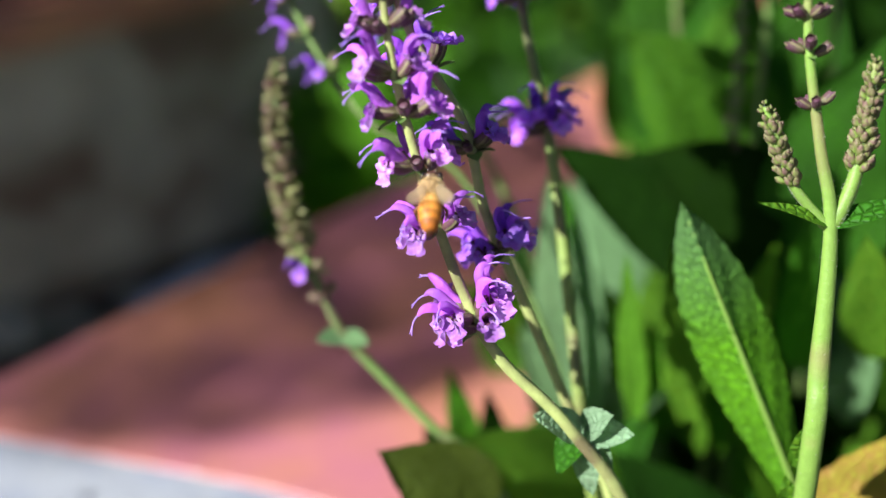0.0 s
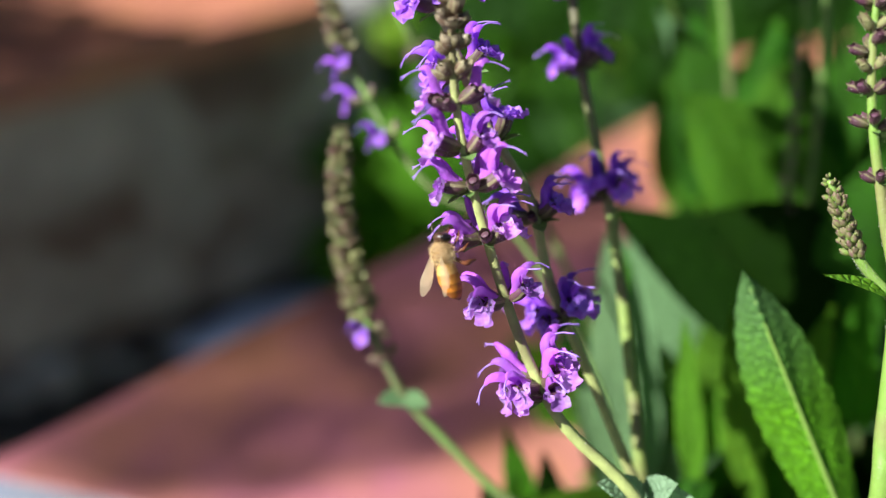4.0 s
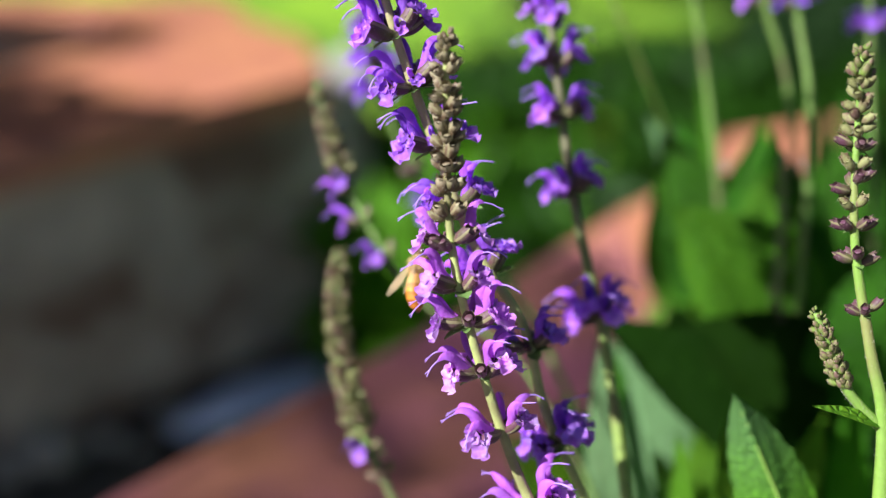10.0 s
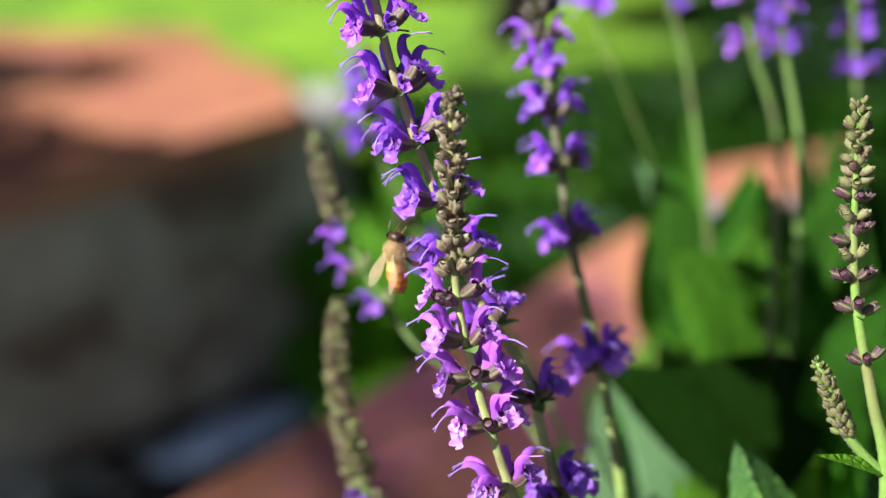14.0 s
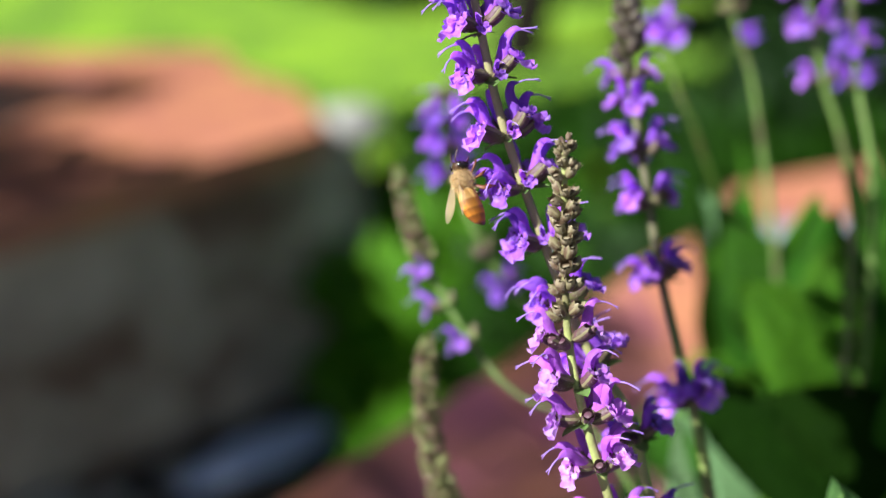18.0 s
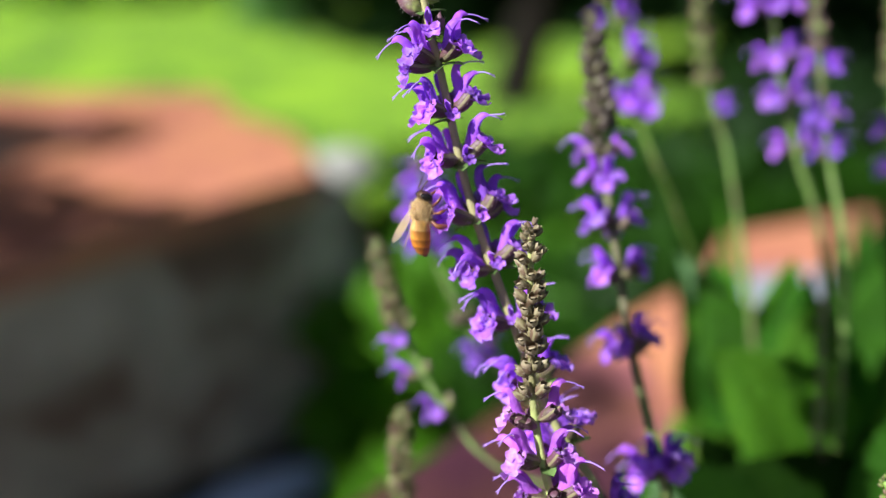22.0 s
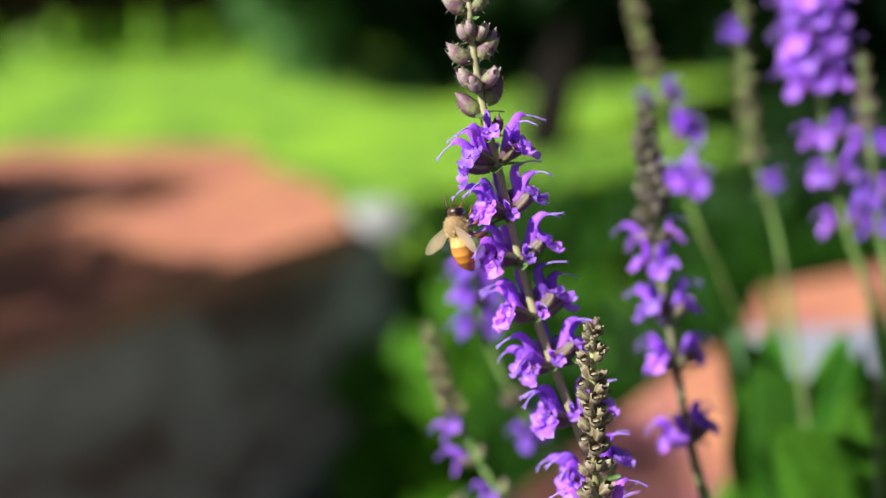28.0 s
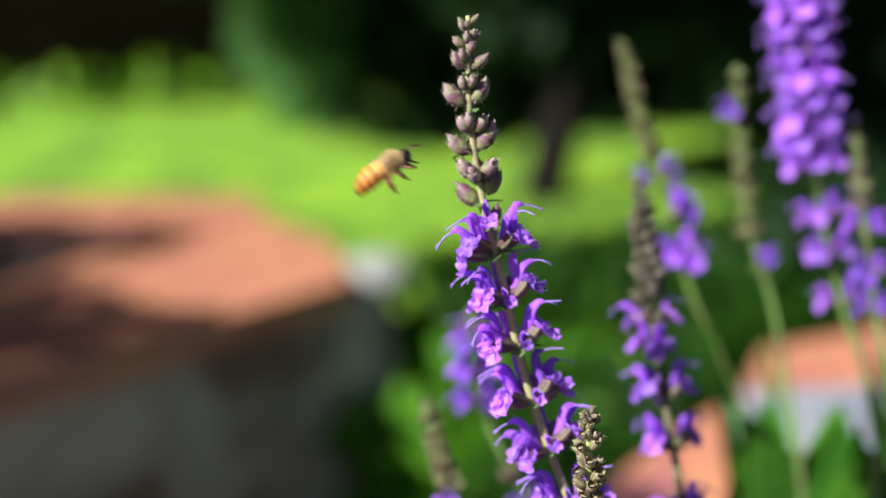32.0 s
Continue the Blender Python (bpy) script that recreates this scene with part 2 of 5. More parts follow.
def leaf_shade(name, base, vein, sheer=0.35, gloss=0.2):
    """A crinkled sage leaf: paler veins between darker bulges, by the leaf's own length and width."""
    m = shade(name, base, 0.6, 0.3, 250, 0.0, gloss=gloss, sheer=sheer, hue=0.012, second=tuple(c * 0.7 for c in base), second_scale=70)
    nt = m.node_tree
    nodes, link = nt.nodes, nt.links.new
    cell = nodes.new("ShaderNodeTexVoronoi")
    cell.feature = "DISTANCE_TO_EDGE"
    cell.inputs["Scale"].default_value = 900
    tex = nodes.new("ShaderNodeTexCoord")
    stretch = nodes.new("ShaderNodeMapping")
    stretch.inputs["Scale"].default_value = (0.7, 1.0, 1.0)
    link(tex.outputs["Object"], stretch.inputs["Vector"])
    link(stretch.outputs[0], cell.inputs["Vector"])
    edge = nodes.new("ShaderNodeMapRange")
    edge.inputs["From Max"].default_value = 0.22
    link(cell.outputs["Distance"], edge.inputs["Value"])
    bsdf = nodes["Principled BSDF"]
    feed = bsdf.inputs["Base Color"].links[0].from_socket
    mix = nodes.new("ShaderNodeMix")
    mix.data_type = "RGBA"
    mix.inputs["A"].default_value = (*vein, 1)
    link(edge.outputs[0], mix.inputs["Factor"])
    link(feed, mix.inputs["B"])
    link(mix.outputs["Result"], bsdf.inputs["Base Color"])
    for n in nodes:
        if n.type == "BSDF_TRANSLUCENT":
            link(mix.outputs["Result"], n.inputs["Color"])
    b = nodes.new("ShaderNodeBump")
    b.inputs["Strength"].default_value = 0.8
    b.inputs["Distance"].default_value = 0.0004
    link(edge.outputs[0], b.inputs["Height"])
    link(b.outputs["Normal"], bsdf.inputs["Normal"])
    return m


LEAF = leaf_shade("sage leaf", (0.05, 0.18, 0.006), (0.03, 0.11, 0.005))
LEAF_MID = leaf_shade("mid-green sage leaf", (0.10, 0.29, 0.008), (0.06, 0.19, 0.008))
LEAF_BRIGHT = leaf_shade("young sage leaf", (0.19, 0.43, 0.02), (0.11, 0.29, 0.015), 0.5)
# Sun is put into the bright green, shade into the greyed tip.
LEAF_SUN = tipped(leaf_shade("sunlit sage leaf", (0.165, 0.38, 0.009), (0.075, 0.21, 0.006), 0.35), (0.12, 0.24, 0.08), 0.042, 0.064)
LEAF_GREY = leaf_shade("grey-green sage leaf", (0.21, 0.36, 0.15), (0.17, 0.31, 0.12), 0.4)
LEAF_PALE = leaf_shade("pale silvery sage leaf", (0.31, 0.47, 0.26), (0.29, 0.45, 0.24), 0.4)
LEAF_OLIVE = leaf_shade("olive sage leaf", (0.095, 0.135, 0.012), (0.103, 0.145, 0.016), 0.35)
LEAF_OLD = leaf_shade("yellowing sage leaf", (0.36, 0.30, 0.03), (0.40, 0.22, 0.05), 0.4)
# Copy of the sage leaf blackened in colour to stand in for deep shade.
LEAF_SHADED = leaf_shade("shaded sage leaf", (0.012, 0.040, 0.003), (0.008, 0.026, 0.002), 0.06, 0.03)


# ---- building helpers ----
def mesh_of(name, verts, faces, material, smooth=True):
    me = bpy.data.meshes.new(name)
    me.from_pydata([tuple(v) for v in verts], [], faces)
    me.materials.append(material)
    if smooth:
        me.polygons.foreach_set("use_smooth", [True] * len(me.polygons))
    me.update()
    return me


def part_of(name, me, parent, m=None, label=""):
    ob = new(name, me)
    ob.parent = parent
    if m is not None:
        ob.matrix_basis = m
    return tagged(ob, label)


def thing(name, at, label, category, group="", kind=""):
    ob = new(name)
    ob.location = at
    ob.empty_display_size = 0.005
    return tagged(ob, label, category, group, kind)


def curve_points(points, steps):
    """A smooth line through the points (Catmull-Rom)."""
    p = [Vector(v) for v in points]
    p = [p[0] * 2 - p[1], *p, p[-1] * 2 - p[-2]]
    out = []
    for i in range(1, len(p) - 2):
        for k in range(steps):
            t = k / steps
            out.append(0.5 * (2 * p[i] + (p[i + 1] - p[i - 1]) * t + (2 * p[i - 1] - 5 * p[i] + 4 * p[i + 1] - p[i + 2]) * t * t
                              + (3 * p[i] - p[i - 1] - 3 * p[i + 1] + p[i + 2]) * t ** 3))
    return out + [p[-2]]


def tube(line, radii, sides=8, flat=1.0, side=None, ridge=0.0, cap=True):
    """Verts and faces of a tube along a line; flat: its width along side by its height."""
    n = len(line)
    verts, faces = [], []
    for i, c in enumerate(line):
        d = (line[min(i + 1, n - 1)] - line[max(i - 1, 0)]).normalized()
        a = Vector(side) if side else (Vector((0, 1, 0)) if abs(d.y) < 0.8 else Vector((1, 0, 0)))
        a = (a - d * a.dot(d)).normalized()
        b = d.cross(a)
        r = radii[i] if hasattr(radii, "__len__") else radii
        for k in range(sides):
            w = 2 * math.pi * k / sides
            rr = r * (1 + ridge * (k % 2))
            verts.append(c + a * (math.cos(w) * rr * flat) + b * (math.sin(w) * rr))
    for i in range(n - 1):
        for k in range(sides):
            q = (k + 1) % sides
            faces.append((i * sides + k, i * sides + q, (i + 1) * sides + q, (i + 1) * sides + k))
    if cap:
        faces.append(tuple(reversed(range(sides))))
        faces.append(tuple(range((n - 1) * sides, n * sides)))
    return verts, faces


def joined(*pieces):
    verts, faces = [], []
    for v, f in pieces:
        n = len(verts)
        verts += list(v)
        faces += [tuple(i + n for i in q) for q in f]
    return verts, faces


def ramp(values, n):
    return list(np.interp(np.linspace(0, 1, n), np.linspace(0, 1, len(values)), values))


def sheet(fn, nu, nv):
    """A grid of fn(u, v), u from 0 to 1 and v from -1 to 1."""
    verts = [fn(i / nu, 2 * j / nv - 1) for i in range(nu + 1) for j in range(nv + 1)]
    faces = [(i * (nv + 1) + j, i * (nv + 1) + j + 1, (i + 1) * (nv + 1) + j + 1, (i + 1) * (nv + 1) + j) for i in range(nu) for j in range(nv)]
    return verts, faces


def ellipsoid(c, r, turn=(0, 0, 0), rings=8, sides=10):
    c, e = Vector(c), Euler([radians(a) for a in turn]).to_matrix()
    verts, faces = [], []
    for i in range(rings + 1):
        w = math.pi * i / rings
        for k in range(sides):
            q = 2 * math.pi * k / sides
            verts.append(c + e @ Vector((r[0] * math.cos(w), r[1] * math.sin(w) * math.cos(q), r[2] * math.sin(w) * math.sin(q))))
    for i in range(rings):
        for k in range(sides):
            q = (k + 1) % sides
            faces.append((i * sides + k, i * sides + q, (i + 1) * sides + q, (i + 1) * sides + k))
    return verts, faces


def scaled(piece, s):
    return [Vector(v) * s for v in piece[0]], piece[1]


MM = 0.001


def fuzzy(name, piece, material, count, long, seed, thin=0.00003):
    """A mesh with short pale hairs standing on it."""
    rn = random.Random(seed)
    verts, faces = [Vector(v) for v in piece[0]], list(piece[1])
    solid = len(faces)
    mid = sum(verts, Vector()) / len(verts)
    for _ in range(count):
        q = faces[rn.randrange(solid)]
        a, b, c = verts[q[0]], verts[q[1]], verts[q[2]]
        n = (b - a).cross(c - a)
        if n.length < 1e-14:
            continue
        n.normalize()
        u, w = rn.random(), rn.random()
        p = a + (b - a) * u * 0.9 + (c - b) * w * 0.9 * u
        if long < 0.003 and (p - mid).length < 0.02 and n.dot(p - mid) < 0:
            n = -n
        e = p + (n + Vector((rn.gauss(0, 0.35), rn.gauss(0, 0.35), rn.gauss(0, 0.35)))) * long * rn.uniform(0.5, 1.3)
        side = n.cross(Vector((rn.gauss(0, 1), rn.gauss(0, 1), rn.gauss(0, 1)))).normalized() * thin
        k = len(verts)
        verts += [p - side, p + side, e]
        faces.append((k, k + 1, k + 2))
    me = mesh_of(name, verts, faces, material)
    me.materials.append(HAIR)
    me.polygons.foreach_set("material_index", [0] * solid + [1] * (len(faces) - solid))
    me.update()
    return me


# ---- sage flowers: x points out from the stem, z up ----
def petal_disc(centre, out, normal, r, cup, frill, ph, notch=0.0, nu=5, nv=16):
    """A round frilled lobe, hollowed like a shallow bowl, with an optional notch at its outer edge."""
    centre, out, normal = Vector(centre), Vector(out).normalized(), Vector(normal)
    normal = (normal - out * normal.dot(out)).normalized()
    side = normal.cross(out)

    def fn(u, v):
        w = v * math.pi
        q = r * u * (1 + 0.07 * math.sin(3 * w + ph) * u) * (1 - notch * math.exp(-(w / 0.35) ** 2) * u)
        return centre + out * (math.cos(w) * q) + side * (math.sin(w) * q * 1.12) + normal * (cup * u * u * r + frill * math.sin(5 * w + ph) * u ** 3 * r)
    return sheet(fn, nu, nv)


def corolla_pieces(arch, reach, seed):
    rnd = random.Random(seed)
    line = curve_points([(1.4, 0, 0.9), (2.5, 0, 2.1), (3.3 + reach * 0.2, 0, 3.6 * arch), (4.1 + reach * 0.6, 0, 4.9 * arch), (5.1 + reach, 0, 5.6 * arch), (6.1 + reach, 0, 5.5 * arch)], 4)
    n = len(line)
    wide = ramp([0.72, 0.9, 0.95, 1.0, 1.05, 1.0, 0.85, 0.55, 0.2], n)
    ph = rnd.uniform(0, 6)
    bend = rnd.uniform(-0.6, 0.6)

    def hood_fn(u, v):
        i = min(n - 1, int(round(u * (n - 1))))
        d = (line[min(i + 1, n - 1)] - line[max(i - 1, 0)]).normalized()
        a = Vector((0, 1, 0))
        up = d.cross(a)
        w = v * (3.1 - 1.2 * min(1.0, max(0.0, (u - 0.2) / 0.3)))
        r = wide[i] * (1 + 0.06 * math.cos(3 * w) + 0.05 * math.sin(14 * u + ph))
        flat = 0.95 - 0.25 * u
        return line[i] + a * (math.sin(w) * r * flat + bend * u * u) + up * (math.cos(w) * r)

    hood = sheet(hood_fn, n - 1, 12)
    drop = rnd.uniform(-0.4, 0.3)
    claw = sheet(lambda u, v: Vector((2.5 + 2.1 * u, v * (0.9 + 0.5 * u), 1.7 + 0.1 * u - 0.9 * u * u + drop * u + 0.3 * v * v)), 4, 4)
    lip = joined(petal_disc((5.1, 0.1 * math.sin(ph), 0.35 + drop), (0.6, 0, -0.8), (0.8, 0, 0.6), 1.95 + 0.25 * math.sin(ph), 0.5, 0.26, ph, 0.3, 6, 20),
                 petal_disc((4.4, 1.6, 1.9), (0.45, 0.85, -0.05), (0.65, -0.3, 0.65), 1.1, 0.45, 0.26, ph + 1, 0, 4, 14),
                 petal_disc((4.4, -1.6, 1.9), (0.45, -0.85, -0.05), (0.65, 0.3, 0.65), 1.1, 0.45, 0.26, ph + 2, 0, 4, 14), claw)
    tip = line[-1] + Vector((0, bend, 0))
    long = rnd.uniform(0.8, 1.35)
    sag = rnd.uniform(-0.4, 0.6)
    pistil = joined(*[tube(curve_points([tip - Vector((1.1, bend * 0.4, -0.25)), tip + Vector((0.9 * long, o, -0.05)), tip + Vector((2.1 * long, o * 2, -0.5 - sag * 0.6)),
                                         tip + Vector((3.0 * long, o * 5, -1.1 + e - sag * 1.3))], 4), ramp([0.15, 0.12, 0.10, 0.08], 13), 6) for o, e in ((0.03, 0.0), (-0.05, 0.4))])
    return hood, lip, pistil


def cup_piece(long, fat, rise, teeth):
    """A ribbed two-lipped calyx cup along x, wider at its mouth."""
    line = curve_points([(0.2, 0, 0), (long * 0.35, 0, rise * 0.25), (long * 0.7, 0, rise * 0.6), (long, 0, rise)], 3)
    v, f = tube(line, [r * fat for r in ramp([0.35, 0.95, 1.2, 1.25, 1.15], len(line))], 16, 1.05, (0, 1, 0), ridge=0.07, cap=False)
    for k in range(16):
        v[-16 + k] = v[-16 + k] + (Vector((0.85, 0, 0.45)) * teeth if k % 4 == 0 else Vector((0, 0, 0)))
    inner = tube([line[-2], line[-1] - Vector((0.25, 0, 0.05))], [1.0 * fat, 0.7 * fat], 8)
    return joined((v, f), inner)


def striped(me, ribs, sides=16, every=8):
    """Every eighth strip along a ribbed cup takes the colour of its ribs."""
    me.materials.append(ribs)
    for p in me.polygons:
        if p.material_index == 0 and p.index < 9 * sides and p.index % sides % every == 0:
            p.material_index = len(me.materials) - 1
    return me


def bud_piece(open_tip=1.0):
    line = curve_points([(0.2, 0, 0), (1.2, 0, 0.65), (2.3, 0, 1.7), (3.1, 0, 2.8)], 4)
    v, f = tube(line, ramp([0.4, 1.05, 1.25, 1.15, 0.9], len(line)), 16, 1.0, (0, 1, 0), ridge=0.14, cap=False)
    for k in range(16):
        v[-16 + k] = v[-16 + k] + (Vector((0.55, 0, 0.85)) * open_tip * (1.2 if k % 8 == 0 else 0.8) if k % 4 == 0 else Vector((-0.2, 0, -0.3)) * (1.5 if k % 4 == 2 else 0.3))
    tip = tube(curve_points([(2.1, 0, 1.6), (2.9, 0, 2.7), (3.35, 0, 3.4)], 3), ramp([0.85, 0.8, 0.25], 7), 8)
    return joined((v, f), tip)


COROLLAS, PINK_COROLLAS, SHADED_COROLLAS = [], [], []
for k, (arch, reach) in enumerate(((1.0, 0.0), (1.12, -0.5), (0.92, 0.5), (1.2, -0.9), (1.05, 0.3))):
    hood, lip, pistil = corolla_pieces(arch, reach, k)
    for store, petal, lower in ((COROLLAS, PETAL, LIP), (PINK_COROLLAS, PINK_PETAL, PINK_LIP), (SHADED_COROLLAS, SHADED_PETAL, SHADED_LIP)):
        store.append((mesh_of("hood", *scaled(hood, MM), petal), mesh_of("lip", *scaled(lip, MM), lower), mesh_of("style", *scaled(pistil, MM), STYLE)))
CALYX_MESH = striped(fuzzy("calyx", scaled(cup_piece(3.9, 1.0, 1.9, 0.9), MM), CALYX, 60, 0.00035, 1), RIB)
HUSK_MESH = striped(fuzzy("husk", scaled(cup_piece(3.0, 0.96, 1.3, 0.9), MM), HUSK, 60, 0.00035, 2), RIB)
BUD_MESH = fuzzy("bud", scaled(bud_piece(), MM * 0.9), BUD, 150, 0.0005, 3)
OLIVE_BUD_MESH = fuzzy("olive bud", scaled(bud_piece(0.6), MM), OLIVE_BUD, 60, 0.0004, 4)
DARK_BUD_MESH = fuzzy("dark bud", scaled(bud_piece(), MM), DARK_BUD, 90, 0.0005, 5)
DARK_HUSK_MESH = fuzzy("dark husk", scaled(bud_piece(), MM), DARK_HUSK, 60, 0.0004, 7)
SEED_MESH = fuzzy("seed husk", scaled(cup_piece(3.3, 0.95, 1.7, 0.8), MM), GREEN_HEAD, 60, 0.0005, 6)


def bract_fn(u, v):
    w = 1.5 * math.sin(math.pi * min(1, 0.12 + 0.88 * u)) ** 0.8
    return Vector((0.3 + 4.2 * u, w * v, -0.2 + 0.5 * u - 1.2 * u * u + 0.35 * v * v))


BRACT_MESH = mesh_of("bract", *scaled(sheet(bract_fn, 6, 4), MM), BRACT)


def on_stem(line, z):
    for a, b in zip(line, line[1:]):
        if a.z <= z <= b.z:
            return a.lerp(b, (z - a.z) / max(1e-9, b.z - a.z)), (b - a).normalized()
    return line[-1], (line[-1] - line[-2]).normalized()


def flower_spike(label, points, radii, whorls, seed, stem_material=STEM, group="sage flower spikes", size=1.0, corollas=None):
    """A sage flower spike from its foot to its tip. whorls: height, kind, bearings in degrees, size."""
    rnd = random.Random(seed)
    foot = Vector(points[0])
    top = thing("flower_spike", foot, label, "flower", group)
    line = curve_points(points, 8)
    local = [p - foot for p in line]
    part_of("stem", fuzzy("stem", tube(local, ramp(radii, len(local)), 8, 1.0, None, 0.12), stem_material, 2200, 0.00028, seed, 0.000022), top)
    for z, kind, bearings, s in whorls:
        c, d = on_stem(line, z)
        lean = Vector((0, 0, 1)).rotation_difference(d).to_matrix().to_4x4()
        s *= size
        if kind in "FDBCH":
            for q in (0, 180):
                part_of("bract", BRACT_MESH, top, Matrix.Translation(c - foot) @ lean @ pose(0, 0, -0.0006, 0, 0, q + (90 if rnd.random() < 0.5 else 0) + rnd.uniform(-20, 20)) @ Matrix.Scale(s * (1.0 if kind == "F" else 0.7), 4))
        for b in bearings:
            tilt = rnd.uniform(-14, 12)
            m = Matrix.Translation(c - foot) @ lean @ pose(0, 0, rnd.uniform(-0.0007, 0.0007), 0, 0, b + rnd.uniform(-9, 9)) @ pose(0.0004, 0, 0, rnd.uniform(-14, 14), tilt, 0) @ Matrix.Scale(s * rnd.uniform(0.92, 1.08), 4)
            if kind == "F":
                part_of("calyx", CALYX_MESH, top, m)
                hood, lip, pistil = (corollas or COROLLAS)[rnd.randrange(5)]
                c1 = part_of("corolla", hood, top, m)
                part_of("lower_lip", lip, c1)
                part_of("style", pistil, c1)
            elif kind == "C":
                part_of("calyx", CALYX_MESH, top, m)
            elif kind == "K":
                part_of("calyx", HUSK_MESH, top, m @ pose(0, 0, 0, 0, rnd.uniform(-32, -4), 0))
            elif kind == "G":
                part_of("seed_husk", SEED_MESH, top, m @ pose(0, 0, 0, 0, -12, 0))
            elif kind == "M":
                part_of("bud", OLIVE_BUD_MESH, top, m @ pose(0, 0, 0, 0, rnd.uniform(-18, 12), 0))
            elif kind == "H":
                part_of("bud", DARK_HUSK_MESH, top, m)
            elif kind == "D":
                part_of("bud", DARK_BUD_MESH, top, m)
            else:
                part_of("bud", BUD_MESH, top, m)
    return top


def rows_of(kind, z0, z1, n, per, s0, s1, turn=50):
    """A stack of n whorls of one kind from height z0 to z1."""
    out = []
    for i in range(n):
        f = i / max(1, n - 1)
        out.append((z0 + (z1 - z0) * f, kind, [turn * i + 360 * k / per for k in range(per)], s0 + (s1 - s0) * f))
    return out


# ---- ground, walls and distance ----
def prism(poly, z0, z1, lift=0.0):
    """An upright block over a polygon, its upper edge bevelled by lift."""
    n = len(poly)
    c = sum((Vector((*p, 0)) for p in poly), Vector()) / n
    ring = lambda z, k: [Vector((*p, 0)).lerp(c, k) + Vector((0, 0, z)) for p in poly]
    span = max((Vector((*p, 0)) - c).length for p in poly)
    rows = [ring(z0, 0), ring(z1 - lift, 0), ring(z1 - lift * 0.3, lift * 0.3 / span), ring(z1, lift / span)]
    verts = [v for r in rows for v in r]
    faces = [(i * n + k, i * n + (k + 1) % n, (i + 1) * n + (k + 1) % n, (i + 1) * n + k) for i in range(3) for k in range(n)]
    return verts, faces + [tuple(reversed(range(n))), tuple(range(3 * n, 4 * n))]


def structure(name, piece, material, label, category, smooth=False):
    return tagged(new(name, mesh_of(name, *piece, material, smooth)), label, category, "", "structure")


def ground_fn(u, v):
    x, y = v * 60, -30 + 110 * u
    return Vector((x, y, -0.15))


structure("ground", sheet(ground_fn, 22, 24), GROUND, "bare dark earth stretching away under the garden", "ground")


def lawn_fn(u, v):
    y = 1.35 + 6.5 * u
    return Vector((-0.9 + 6.5 * v, y, -0.11 + 0.015 * math.sin(3 * v + 4 * u)))


structure("lawn", sheet(lawn_fn, 16, 20), LAWN, "bright sunlit mown lawn", "lawn", True)

# near wall: terracotta coping and limewashed edging
near_wall = structure("wall_near", prism([(-0.15, 0.270), (0.100, 0.600), (0.245, 0.75), (0.205, 0.65), (0.11, 0.56), (0.06, 0.47), (0.026, 0.31), (0.018, 0.232), (-0.01, 0.234), (-0.05, 0.25)], -0.15, 0.168), CONCRETE, "low garden wall of grey concrete under a terracotta coping", "wall")
for poly in ([(-0.165, 0.272), (-0.05, 0.240), (-0.01, 0.224), (0.022, 0.220), (0.032, 0.300), (-0.022, 0.448)], [(-0.0195, 0.4515), (0.0345, 0.304), (0.0650, 0.452), (0.0600, 0.567)], [(0.0615, 0.5695), (0.0665, 0.456), (0.0780, 0.445), (0.0900, 0.510), (0.1080, 0.622)], [(0.140, 0.700), (0.116, 0.636), (0.215, 0.640), (0.25, 0.745)]):
    part_of("coping_tile", mesh_of("coping_tile", *prism(list(reversed(poly)), 0.17, 0.20, 0.0015), TERRACOTTA if poly[0][1] > 0.56 else SHADED_CLAY, False), near_wall)
for poly in ([(-0.185, 0.280), (-0.13, 0.17), (-0.03, 0.16), (-0.03, 0.232), (-0.05, 0.240)], [(0.047, 0.362), (0.056, 0.360), (0.070, 0.42), (0.062, 0.43)], [(0.115, 0.632), (0.114, 0.621), (0.150, 0.615), (0.205, 0.619), (0.205, 0.634)]):
    structure("edging", prism(list(poly), -0.15, 0.1990, 0.0015), LIME, "rough limewashed concrete edging beside the coping", "edging")
structure("flower_bed", prism([(-0.12, -0.35), (0.6, -0.35), (0.75, 0.55), (0.2, 0.55), (0.02, 0.24), (-0.12, 0.12)], -0.14, 0.11), SOIL, "dark soil of the flower bed", "soil")

# far wall, nearly parallel: a broad terracotta top on a grey concrete face
FAR = (-0.194, 1.117)
ALONG = Vector((0.683, 0.731, 0))
ACROSS = Vector((-0.731, 0.683, 0))


def plan(a, c):
    p = Vector((*FAR, 0)) + ALONG * a + ACROSS * c
    return (p.x, p.y)


far_wall = structure("wall_far", joined(prism([plan(-1.3, 0.02), plan(0.085, 0.02), plan(0.12, 0.17), plan(0.13, 0.34), plan(-1.3, 0.34)], -0.15, 0.105),
                                        prism([plan(0.0, 0.342), plan(0.13, 0.342), plan(0.20, 0.45), plan(0.11, 0.60), plan(-0.08, 0.60)], -0.15, 0.105),
                                        prism([plan(-1.3, 0.635), plan(0.08, 0.635), plan(0.0, 0.80), plan(-1.3, 0.80)], -0.15, 0.105)), CONCRETE, "low grey concrete planter wall with a broad terracotta top", "wall")
FAR_TILES = [((a0, 0.0), (a1, 0.0), (a1 + s1, 0.155), (a0, 0.155)) for a0, a1, s1 in ((-1.25, -0.95, 0), (-0.95, -0.65, 0), (-0.65, -0.36, 0), (-0.36, 0.02, 0.098))]
